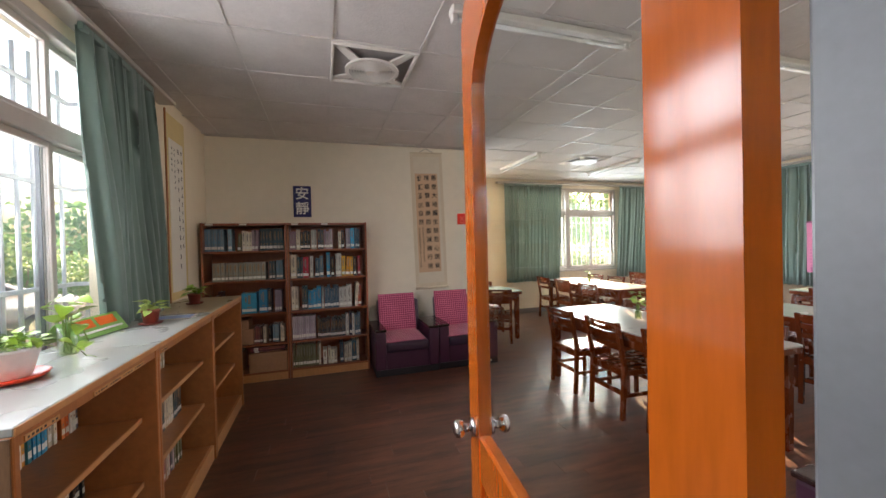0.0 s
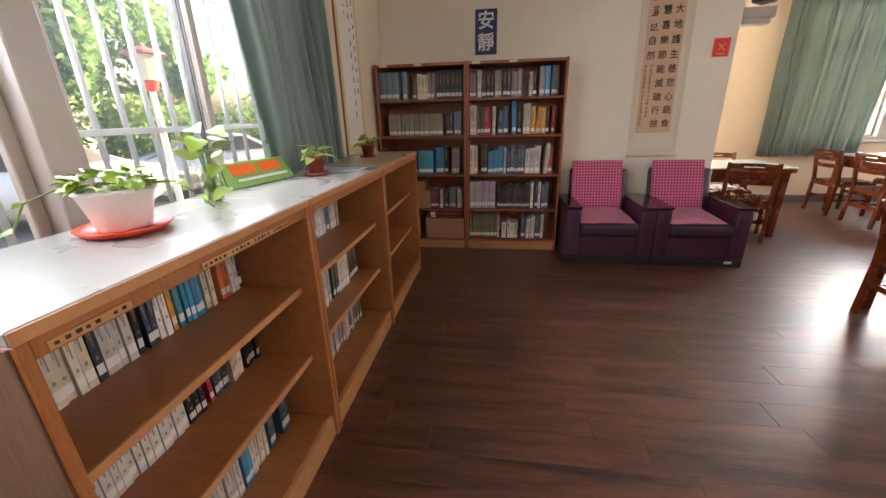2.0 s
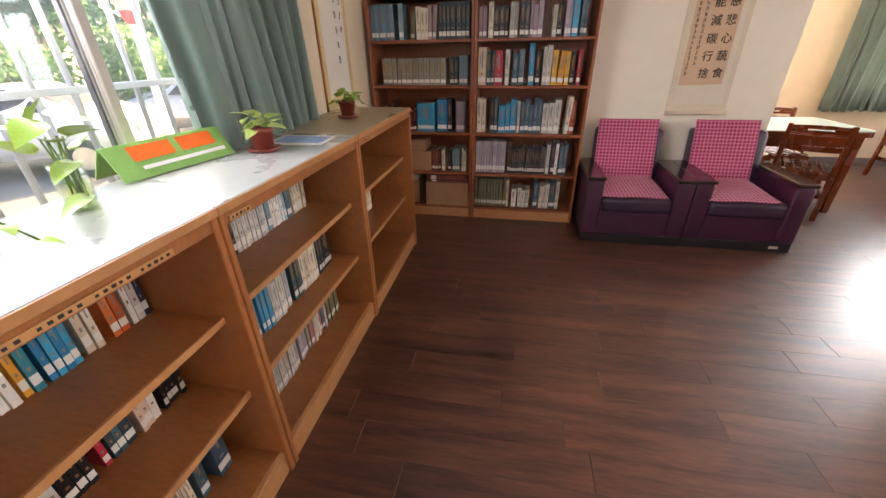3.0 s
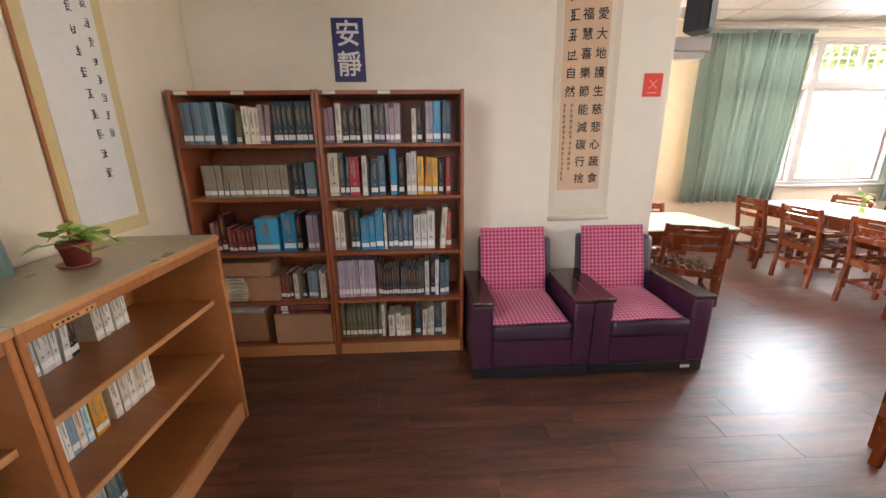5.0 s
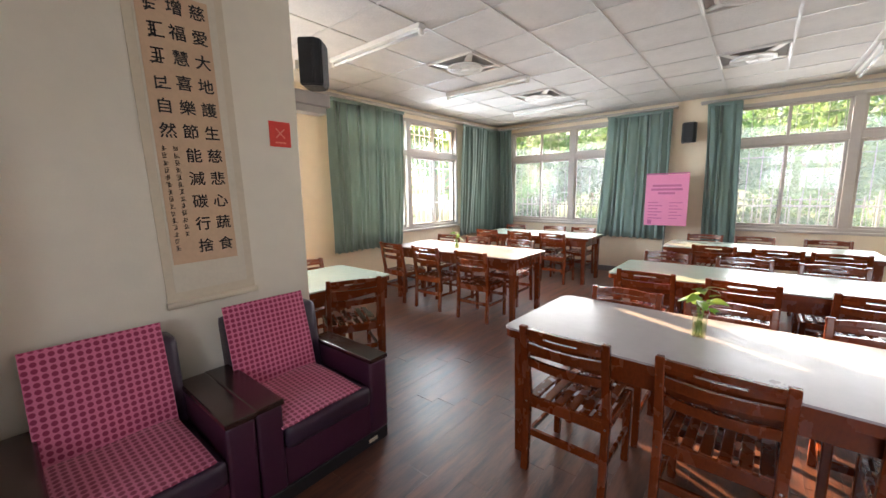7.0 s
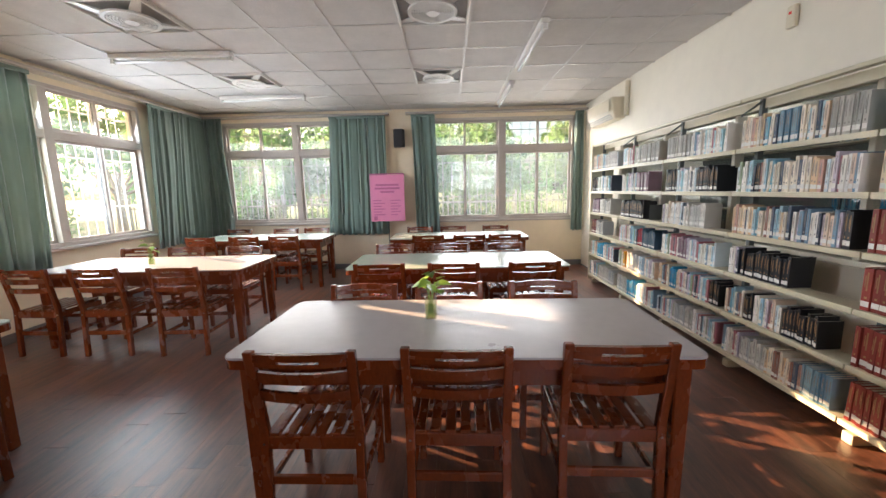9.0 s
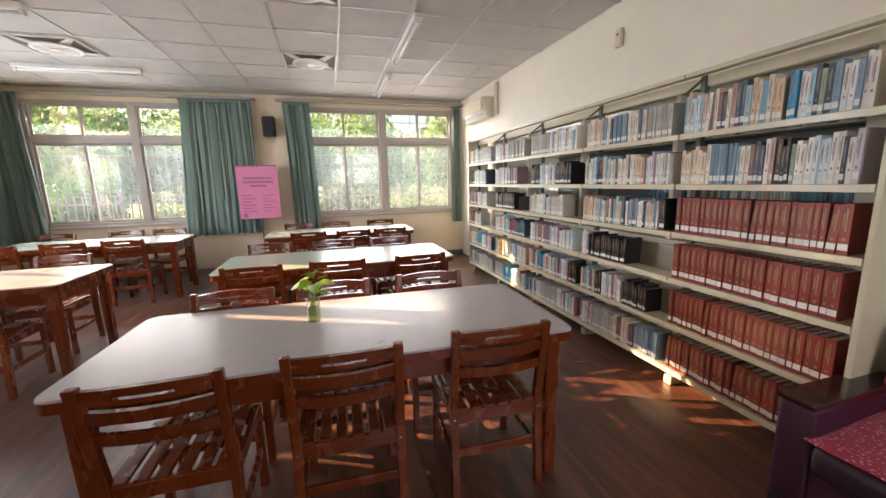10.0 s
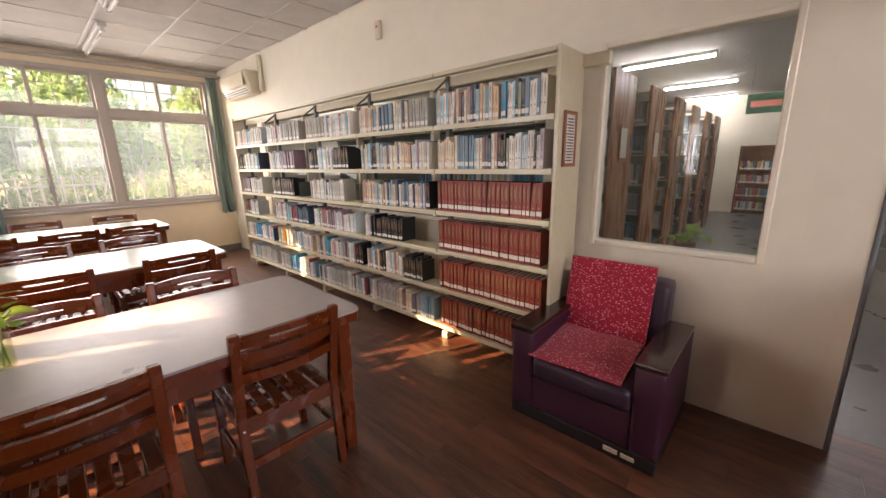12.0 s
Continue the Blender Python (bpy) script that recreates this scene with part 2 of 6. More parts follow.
REDSIGN = mat("red_sign_board", (0.72, 0.05, 0.03), 0.45, vary=0.08)
REDPALE = mat("pale_red_print", (0.85, 0.25, 0.18), 0.5)
PINKPOSTER = mat("pink_poster_paper", (0.72, 0.25, 0.42), 0.7, vary=0.05)
PLUM = mat("plum_print", (0.47, 0.13, 0.27), 0.7)
WHITEPAINT = mat("white_lettering", (0.78, 0.78, 0.76), 0.5, vary=0.03)
TERRA = mat("brick_red_plastic_pot", (0.22, 0.045, 0.03), 0.4, vary=0.15)
WHITEPOT = mat("white_plastic_pot", (0.74, 0.73, 0.70), 0.35, vary=0.05)
REDDISH = mat("red_plastic_saucer", (0.70, 0.06, 0.02), 0.3, vary=0.08)
LEAF = mat("pothos_leaf", (0.27, 0.42, 0.045), 0.35, vary=0.3, grain=30, obrand=0.35)
LEAFPALE = mat("variegated_leaf", (0.36, 0.46, 0.12), 0.35, vary=0.35, grain=40, obrand=0.3)
STEM = mat("green_stem", (0.13, 0.22, 0.03), 0.5)
WATER = glass_mat("vase_water", (0.82, 0.86, 0.60))
# washed-out window glare is put into these two panes, less in the second
GLASS = glass_mat("window_glass", gloss=0.7, haze=0.042)
GLASS_LOW_HAZE = glass_mat("low_haze_window_glass", gloss=0.7, haze=0.012)
DOORGLASS = glass_mat("door_glass", gloss=0.5)
VASEGLASS = glass_mat("vase_glass", (0.92, 0.95, 0.9))
GREENCARD = mat("green_notice_card", (0.24, 0.46, 0.12), 0.5, vary=0.12, grain=14)
ORANGECARD = mat("orange_print", (0.85, 0.16, 0.02), 0.5, vary=0.1)
BLUEPRINT = mat("blue_print", (0.30, 0.42, 0.66), 0.6, vary=0.4, grain=14)
CARDBOARD = mat("brown_cardboard", (0.38, 0.21, 0.115), 0.8, vary=0.12, grain=6)
PAGES = mat("book_pages", (0.62, 0.57, 0.47), 0.8, vary=0.12, grain=40)
LABEL = mat("white_call_label", (0.76, 0.74, 0.68), 0.5, vary=0.05)
TANLABEL = mat("tan_label_strip", (0.55, 0.28, 0.10), 0.6, vary=0.1)
TITLE = mat("spine_title", (0.24, 0.22, 0.20), 0.5, vary=0.3)
GOLD = mat("gold_spine_title", (0.30, 0.16, 0.06), 0.4, vary=0.2)
PALETTES = {
    "mixed": ["D8D2C4", "7C8FA0", "20222A", "B9B2A0", "3F6E86", "8F2F35", "E2DCCB", "4C5A54", "C9A45A", "9AB0B8"],
    "pale": ["E6DFCF", "D9CDB4", "C9D3D6", "B9A98A", "E9E4DA", "A9B9C4", "D8B98C", "74869A", "3E4A56", "7FA8C0", "A8585A", "EFEBE2"],
    "dark": ["15181E", "22303C", "2C2A30", "3A4A50", "14202C", "4A4038", "1E1E24", "39454F"],
    "blue": ["2C7FA6", "3A8DB0", "1E4F74", "2F6F8E", "25343F", "4B8FA8", "1C3B58", "6FA3B4"],
    "teal": ["2E4A50", "37565C", "28424A", "41646A", "30484C", "4C6A6C", "2B3C42", "3A5A64"],
    "maroon": ["5A1A22", "6A2630", "48161E", "7A3038", "5E1E2A", "3C1218", "6E3A3A", "4E2026"],
    "redset": ["84281C", "882B1E", "7E261A", "8A2E22", "822519", "782318", "86291C", "802A1C"],
    "olive": ["6A6844", "727048", "62603C", "6C6A4A", "7A7650", "666440", "6E6A46", "5E5C3C"],
    "silver": ["A9A79C", "B4B0A2", "9C9A90", "8E8C82", "BAB6AA", "A4A298", "989488", "AEAA9E"],
    "violet": ["A79AA8", "9A8C9E", "B4A8B2", "A294A4", "B0A2AE", "988A9C", "AA9CAA", "BDB2BC"],
    "bright": ["D9D2C2", "B02A38", "1F2530", "2F8FC0", "D79A2A", "16202E", "8A8F8C", "E8E2D6", "A82030", "4A6C7A"],
    "navy": ["1A2440", "2A3A66", "E8E4DA", "39548A", "E3DFD4", "1C2A44", "CFCBC0", "28407A"],
    "white": ["C8C5BC", "CDCAC1", "BEBBB1", "C5C0B6", "B6B2AA", "CAC6BE", "BFBCB3", "ACB0B0"],
    "steel": ["6F8FA0", "5E8398", "7C99A6", "587A8C", "86A3AE"],
    "darkteal": ["1C3A42", "20414A", "1A343C", "244850"],
    "cream": ["D9CFB8", "E2DAC6", "CFC3A8", "DDD2BA", "C8BDA6"],
    "warm": ["E4D8C0", "D8B890", "E8DCC8", "9FC0CC", "DCC4A8", "8A5A4A", "E6D0B4", "6FA8BC", "D4C8B4", "C89A88", "EADFCB", "4A5668"],
    "sky": ["2A86B0", "2F93BE", "267CA6", "3A9CC4"],
    "yellow": ["D69A22", "DDA62E", "CF8E1A"],
    "crimson": ["A01E2C", "B0263A", "8E1824"],
    "slate": ["3C5668", "465F70", "34505F", "4E6878"],
    "black": ["15161A", "1C1D22", "101114"],
    "orange": ["C8602A", "D8783A", "B04A28"],
    "mauve": ["8A6A78", "9A7C86", "7A5C6A", "A08C92"],
    "greyset": ["858374", "8C8A7C", "7E7C6E", "908E80"],
    "soft": ["EDE8DE", "D5E2E6", "9CC0D0", "F0ECE4", "D8C0A8", "7A98AC", "E4DED2", "3A4452", "A8D0D8", "E8E0D2", "B06A70", "9AA888", "F0ECE6", "C8BCC8"],
    "gaudy": ["C8402A", "D89A2A", "2F7F8E", "C9C2B0", "3A4A86", "8FB0A8", "E2DACA", "7A2E4A"],
}
BOOKMATS = {k: palette_mat("book_cover_" + k, v) for k, v in PALETTES.items()}
BOOKMATS_JOINED = {k: palette_mat("book_covers_" + k, v, True) for k, v in PALETTES.items()}

# ---- mesh helpers ----


def box(bm, x0, x1, y0, y1, z0, z1, bevel=0.0, m=None):
    r = bmesh.ops.create_cube(bm, size=1.0, matrix=Matrix.Translation(((x0 + x1) / 2, (y0 + y1) / 2, (z0 + z1) / 2)) @ Matrix.Diagonal((x1 - x0, y1 - y0, z1 - z0, 1)))
    vs = r["verts"]
    if m is not None:
        bmesh.ops.transform(bm, matrix=m, verts=vs)
    if bevel:
        es = list({e for v in vs for e in v.link_edges})
        bmesh.ops.bevel(bm, geom=es, offset=bevel, segments=2 if bevel > 0.006 else 1, affect="EDGES", profile=0.6)
    return bm


def rod(bm, a, b, r, n=10, r2=None):
    a, b = Vector(a), Vector(b)
    d = b - a
    m = Matrix.Translation((a + b) / 2) @ d.to_track_quat("Z", "Y").to_matrix().to_4x4()
    bmesh.ops.create_cone(bm, cap_ends=True, segments=n, radius1=r, radius2=r if r2 is None else r2, depth=d.length, matrix=m)
    return bm


def lathe(bm, prof, n=24, m=None):
    """A turned shape from (radius, z) pairs."""
    rings = []
    for r, z in prof:
        rings.append([bm.verts.new((m or Matrix()) @ Vector((r * math.cos(2 * math.pi * i / n), r * math.sin(2 * math.pi * i / n), z))) for i in range(n)])
    for p, q in zip(rings, rings[1:]):
        for i in range(n):
            bm.faces.new((p[i], p[(i + 1) % n], q[(i + 1) % n], q[i]))
    bm.faces.new(rings[0][::-1])
    bm.faces.new(rings[-1])
    return bm


def finish(name, bm, material, smooth=False):
    bmesh.ops.recalc_face_normals(bm, faces=bm.faces)
    me = bpy.data.meshes.new(name)
    bm.to_mesh(me)
    bm.free()
    me.materials.append(material)
    if smooth:
        me.shade_smooth()
    return me


def part(name, bm, material, parent, label="", smooth=False, at=None):
    ob = new(name, finish(name, bm, material, smooth))
    ob.parent = parent
    if at is not None:
        ob.matrix_basis = at
    if label:
        ob["label"] = label
    return ob


def share(name, me, parent, at):
    ob = new(name, me)
    ob.parent = parent
    ob.matrix_basis = at
    return ob


def thing(name, label, category, at=None, group="", kind=""):
    ob = new(name)
    ob.empty_display_size = 0.1
    if at is not None:
        ob.matrix_basis = at
    return tagged(ob, label, category, group, kind)


def solid(name, bm, material, label, category, at=None, group="", kind="", smooth=False):
    ob = new(name, finish(name, bm, material, smooth))
    if at is not None:
        ob.matrix_basis = at
    return tagged(ob, label, category, group, kind)


def struct(name, bm, material, label="", category="", smooth=False):
    return solid(name, bm, material, label, category, kind="structure", smooth=smooth)


def B():
    return bmesh.new()


# ---- the room: x east, y north; floor at 0 ----
XW, XE, YS, YN, H = -1.33, 7.84, 0.29, 7.13, 2.845
T = 0.2


def wall_with_openings(name, along, fixed, thick, a0, a1, openings, material, label, top=H + 0.15):
    """A wall slab along x or y, with openings (a, b, z0, z1) cut through."""
    bm = B()
    f0, f1 = sorted((fixed, fixed + thick))

    def slab(u0, u1, z0, z1):
        if u1 - u0 < 0.001 or z1 - z0 < 0.001:
            return
        if along == "x":
            box(bm, u0, u1, f0, f1, z0, z1)
        else:
            box(bm, f0, f1, u0, u1, z0, z1)
    at = a0
    for u0, u1, z0, z1 in sorted(openings):
        slab(at, u0, -0.1, top)
        slab(u0, u1, -0.1, z0)
        slab(u0, u1, z1, top)
        at = u1
    slab(at, a1, -0.1, top)
    return struct(name, bm, material, label, "wall")


WZ0, WZ1 = 0.88, 2.68
wall_with_openings("wall_west", "y", XW, -T, YS - T, YN + T, [(0.5, 3.1, WZ0, WZ1)], WALL, "cream painted wall with a barred window")
wall_with_openings("wall_east", "y", XE, T, YS - T, YN + T, [(0.47, 3.07, WZ0, WZ1), (4.15, 6.75, WZ0, WZ1)], WALL, "cream painted wall with two wide windows")
wall_with_openings("wall_north", "x", YN, T, XW, XE, [(0.15, 2.75, WZ0, WZ1), (3.85, 6.45, WZ0, WZ1)], WALL, "cream painted wall with two wide windows")
wall_with_openings("wall_south", "x", YS, -0.2, XW, XE, [(-0.47, 0.575, -0.1, 2.5), (0.80, 1.915, 0.755, 2.18), (2.10, 6.40, 0.90, 2.02)], WALL_S, "pale painted wall with a doorway and an inner window")
bm = box(B(), XW, 1.985, 5.025, 5.19, 0, H, 0.004)
struct("wall_partition", bm, WALL_S, "cream partition wall behind bookcases and armchairs", "wall")

for nm, c in (("baseboard_east", (XE - 0.012, XE, YS, YN)), ("baseboard_north", (XW, XE - 0.012, YN - 0.012, YN)), ("baseboard_south", (1.90, XE - 0.012, YS, YS + 0.012)), ("baseboard_partition", (XW, 1.985, 5.013, 5.025))):
    struct(nm, box(B(), *c, 0, 0.10 if nm != "baseboard_south" else 0.02, 0.003), SKIRT, "thin dark grey skirting", "baseboard")

# ceiling: fibre tiles in a metal grid, two runs of tiles that meet above the end of the partition
bm = box(B(), XW - T, XE + T, YS, YN + T, H + 0.02, H + 0.14)


def tile_lines(lo, hi, phase):
    k = math.ceil((lo - phase) / 0.6)
    out = [lo]
    while phase + 0.6 * k < hi - 0.02:
        if phase + 0.6 * k > lo + 0.02:
            out.append(phase + 0.6 * k)
        k += 1
    return out + [hi]


GX = tile_lines(XW, 2.02, 0.05) + tile_lines(2.02, XE, 4.42)[1:]
GY = tile_lines(YS, YN, 2.53)
FANS = [(0.35, 2.83), (4.12, 5.23), (5.92, 5.23), (4.12, 2.83), (5.92, 2.83)]
tiles = B()
rng = random.Random(4)
for xa, xb in zip(GX, GX[1:]):
    for ya, yb in zip(GY, GY[1:]):
        if any(abs((xa + xb) / 2 - fx) < 0.2 and abs((ya + yb) / 2 - fy) < 0.2 for fx, fy in FANS):
            continue
        dz = rng.uniform(-0.002, 0.002)
        box(tiles, xa + 0.011, xb - 0.011, ya + 0.011, yb - 0.011, H + 0.004 + dz, H + 0.018 + dz)
me = bpy.data.meshes.new("tmp")
tiles.to_mesh(me)
bm.from_mesh(me)
tiles.free()
struct("ceiling", bm, TILE, "off-white speckled mineral fibre ceiling tiles", "ceiling")
bm = B()
for gx in GX[1:-1]:
    box(bm, gx - 0.012, gx + 0.012, YS, YN, H - 0.002, H + 0.008)
for gy in GY[1:-1]:
    box(bm, XW, XE, gy - 0.012, gy + 0.012, H - 0.003, H + 0.007)
struct("ceiling_grid", bm, GRID, "pale grey metal ceiling grid", "trim")

# ---- doors and windows ----


def window_unit(name, at, label, length=2.6, glazing=GLASS):
    """A wide sliding window: local x along the wall, local y outwards, four sashes under four fixed lights."""
    th = thing(name, label, "window", at, kind="structure")
    h, zt = WZ1 - WZ0, 2.085 - WZ0
    bm = B()
    for c in ((0, length, 0, 0.045), (0, length, h - 0.05, h), (0, length, zt, zt + 0.09)):
        box(bm, c[0], c[1], 0.0, 0.11, c[2], c[3], 0.004)
    for u in (0, length / 2 - 0.05, length - 0.05):
        w = 0.10 if u and u < length - 0.06 else 0.05
        box(bm, u, u + w, -0.004, 0.112, 0.045, h - 0.05, 0.004)
    part("window_frame", bm, FRAME, th)
    part("window_sill", box(B(), -0.03, length + 0.03, -0.05, 0.14, -0.035, 0.0, 0.006), FRAME, th)
    for half in (0, 1):
        a = 0.05 if half == 0 else length / 2 + 0.05
        b = length / 2 - 0.05 if half == 0 else length - 0.05
        mid = (a + b) / 2
        for row, (z0, z1) in enumerate(((0.045, zt), (zt + 0.09, h - 0.05))):
            for k, (s0, s1) in enumerate(((a, mid + 0.02), (mid - 0.02, b))):
                dy = 0.03 + 0.03 * k
                bm = B()
                w = 0.035
                for c in ((s0, s0 + w, z0, z1), (s1 - w, s1, z0, z1), (s0 + w, s1 - w, z0, z0 + w), (s0 + w, s1 - w, z1 - w, z1)):
                    box(bm, c[0], c[1], dy, dy + 0.026, c[2], c[3], 0.003)
                sash = part("sash", bm, FRAME, th)
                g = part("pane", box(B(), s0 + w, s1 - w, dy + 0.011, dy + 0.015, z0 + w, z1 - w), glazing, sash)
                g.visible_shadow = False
                if k == 1 and row == 0:
                    part("gasket", box(B(), s0 - 0.008, s0, dy + 0.002, dy + 0.02, z0, z1), GASKET, sash)
                    part("latch", box(B(), s0 + 0.008, s0 + 0.03, dy - 0.02, dy, (z0 + z1) / 2 - 0.045, (z0 + z1) / 2 + 0.045, 0.005), STEEL, sash)
    return th


def grille(at, label, pitch=0.115, length=2.6, bar=0.011, paint=BAR):
    th = thing("window_grille", label, "window grille", at)
    h = WZ1 - WZ0
    me = finish("bar", rod(B(), (0, 0, 0), (0, 0, h), bar, 8), paint, True)
    n = int(length / pitch)
    for i in range(n):
        share("bar", me, th, pose((i + 0.5) * length / n, 0, 0))
    for z in (0.42, 1.05, 1.62):
        for u in (-0.04, length + 0.02):
            part("wall_lug", box(B(), u, u + 0.02, -0.105, 0.012, z - 0.012, z + 0.012), paint, th)
        part("crossbar", box(B(), -0.04, length + 0.04, -bar * 1.1, bar * 1.1, z - bar * 1.15, z + bar * 1.15, 0.002), paint, th)
    return th


M_W = pose(XW, 0.5, WZ0, 0, 0, 90)
M_E1 = pose(XE, 6.75, WZ0, 0, 0, -90)
M_E2 = pose(XE, 3.07, WZ0, 0, 0, -90)
M_N = pose(3.85, YN, WZ0)
window_unit("window_1", M_W, "white framed sliding window with fixed top lights above the low bookcases", glazing=GLASS_LOW_HAZE)
window_unit("window_2", M_E1, "white framed sliding window between green curtains, trees behind it")
window_unit("window_3", M_E2, "white framed sliding window with trees and a fence behind it")
window_unit("window_4", M_N, "bright white framed window with half drawn green curtains", glazing=GLASS_LOW_HAZE)
M_NW = pose(0.15, YN, WZ0)
window_unit("window_6", M_NW, "white framed window behind the partition, lighting the table there", glazing=GLASS_LOW_HAZE)
for m_, p_ in ((M_NW, 0.13), (M_W, 0.12), (M_E1, 0.16), (M_E2, 0.16), (M_N, 0.13)):
    grille(m_ @ pose(0, 0.30, 0), ("grey" if p_ > 0.15 else "white") + " painted steel security bars outside a window", p_, bar=0.011 if p_ < 0.125 else 0.007 if p_ < 0.15 else 0.005, paint=BAR_GREY if p_ > 0.15 else BAR)

# inner window in the south wall
th = thing("window_5", "large fixed inner window looking into the book stacks", "window", pose(0, 0, 0), kind="structure")
bm = B()
for c in ((0.925, 0.955, 0.88, 2.055), (1.76, 1.79, 0.88, 2.055), (0.955, 1.76, 0.88, 0.91), (0.955, 1.76, 2.025, 2.055)):
    box(bm, c[0], c[1], 0.208, 0.298, c[2], c[3], 0.005)
part("window_frame", bm, WALL_S, th)
bm = B()
for c in ((0.80, 0.925, 0.755, 2.18), (1.79, 1.915, 0.755, 2.18), (0.925, 1.79, 0.755, 0.88), (0.925, 1.79, 2.055, 2.18)):
    box(bm, c[0], c[1], 0.21, 0.29, c[2], c[3])
part("surround", bm, WALL_S, th)
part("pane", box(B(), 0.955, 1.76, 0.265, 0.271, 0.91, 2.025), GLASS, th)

# long inner window behind the steel shelving
th = thing("window_7", "long fixed inner window behind the steel shelving", "window", pose(0, 0, 0), kind="structure")
bm = B()
for x in (2.10, 3.16, 4.235, 5.31, 6.36):
    box(bm, x, x + 0.04, 0.20, 0.28, 0.94, 1.98, 0.004)
box(bm, 2.10, 6.40, 0.20, 0.28, 0.90, 0.94, 0.004)
box(bm, 2.10, 6.40, 0.20, 0.28, 1.98, 2.02, 0.004)
part("window_frame", bm, WALL_S, th)
for x in (2.14, 3.20, 4.275, 5.35):
    part("pane", box(B(), x, x + 1.02, 0.238, 0.243, 0.94, 1.98), GLASS_LOW_HAZE, th)

# doorway and the open glazed door
bm = B()
for c in ((-0.50, -0.455, 0, 2.5), (0.562, 0.582, 0, 2.5)):
    box(bm, c[0], c[1], 0.08, 0.298, c[2], c[3], 0.006)
box(bm, -0.455, 0.562, 0.08, 0.298, 2.46, 2.505, 0.006)
struct("door_frame", bm, JAMB, "grey blue painted steel door frame", "door frame")


def arch_panel(w, z_in, rise_in, z_out, rise_out, hinge_stile, stile, thick, n=18):
    """Stiles and an arched head as one mesh: local x along the leaf, z up, from z=0."""
    bm = B()

    def outline(x0, x1, zs, rise):
        cx, rx = (x0 + x1) / 2, (x1 - x0) / 2
        pts = [(x0, 0.0)]
        for i in range(n + 1):
            a = math.pi * (1 - i / n)
            pts.append((cx + rx * math.cos(a), zs + rise * math.sin(a)))
        return pts + [(x1, 0.0)]
    inner, outer = outline(hinge_stile, w - stile, z_in, rise_in), outline(0, w, z_out, rise_out)
    fr = [[bm.verts.new((p[0], y, p[1])) for p in inner] for y in (0, thick)]
    out = [[bm.verts.new((p[0], y, p[1])) for p in outer] for y in (0, thick)]
    for i in range(len(inner) - 1):
        for k in (0, 1):
            bm.faces.new((fr[k][i], fr[k][i + 1], out[k][i + 1], out[k][i]))
        bm.faces.new((fr[0][i], fr[0][i + 1], fr[1][i + 1], fr[1][i]))
        bm.faces.new((out[0][i], out[0][i + 1], out[1][i + 1], out[1][i]))
    bm.faces.new((fr[0][0], out[0][0], out[1][0], fr[1][0]))
    bm.faces.new((fr[0][-1], out[0][-1], out[1][-1], fr[1][-1]))
    return bm


hx, hy, ex, ey = 0.297, 0.172, 0.390, 0.975
leaf_w = math.hypot(ex - hx, ey - hy)
door = thing("door_1", "orange varnished door with an arched glass pane, standing open", "door", pose(hx, hy, 0.01, 0, 0, math.degrees(math.atan2(ey - hy, ex - hx))), kind="structure")
DT, GZ, HS = 0.035, 0.99, 0.100
part("door_frame_top", arch_panel(leaf_w, 1.88 - GZ, 0.17, 2.07 - GZ, 0.19, HS, 0.09, DT), DOORWOOD, door, at=pose(0, 0, GZ))
bm = B()
box(bm, 0, HS, 0, DT, 0, GZ, 0.004)
box(bm, leaf_w - 0.09, leaf_w, 0, DT, 0, GZ, 0.004)
box(bm, HS, leaf_w - 0.09, 0, DT, GZ - 0.12, GZ + 0.004, 0.006)
box(bm, HS, leaf_w - 0.09, 0, DT, 0, 0.2, 0.004)
part("door_rails", bm, DOORWOOD, door)
bm = box(B(), HS - 0.005, leaf_w - 0.085, 0.012, DT - 0.012, 0.2, GZ - 0.12)
box(bm, HS + 0.07, leaf_w - 0.16, 0.005, DT - 0.005, 0.26, GZ - 0.18, 0.008)
part("door_panel", bm, DOORWOOD, door)
bm = B()
cx_, rx_ = (HS + leaf_w - 0.09) / 2, (leaf_w - 0.09 - HS) / 2 + 0.002
ring = [(cx_ - rx_, GZ)] + [(cx_ + rx_ * math.cos(math.pi * (1 - i / 18)), 1.88 + 0.172 * math.sin(math.pi * i / 18)) for i in range(19)] + [(cx_ + rx_, GZ)]
va = [bm.verts.new((x, DT / 2 - 0.003, z)) for x, z in ring]
vb = [bm.verts.new((x, DT / 2 + 0.003, z)) for x, z in ring]
bm.faces.new(va)
bm.faces.new(vb[::-1])
for i in range(len(ring)):
    j = (i + 1) % len(ring)
    bm.faces.new((va[i], vb[i], vb[j], va[j]))
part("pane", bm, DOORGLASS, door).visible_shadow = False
for sgn, y0 in ((-1, 0), (1, DT)):
    bm = B()
    kx, kz = leaf_w - 0.055, 1.0
    rod(bm, (kx, y0, kz), (kx, y0 + sgn * 0.012, kz), 0.025, 20)
    rod(bm, (kx, y0 + sgn * 0.012, kz), (kx, y0 + sgn * 0.034, kz), 0.011, 14)
    lathe(bm, [(0.012, 0), (0.020, 0.006), (0.024, 0.015), (0.022, 0.025), (0.012, 0.03)], 18, Matrix.Translation((kx, y0 + sgn * 0.03, kz)) @ Euler((radians(-90 * sgn), 0, 0)).to_matrix().to_4x4())
    part("door_knob", bm, STEEL, door, "polished steel door knob", True)
for z in (0.25, 1.05, 1.8):
    part("hinge", rod(B(), (-0.004, -0.006, z), (-0.004, -0.006, z + 0.1), 0.007, 10), STEEL, door)

# ---- curtains ----


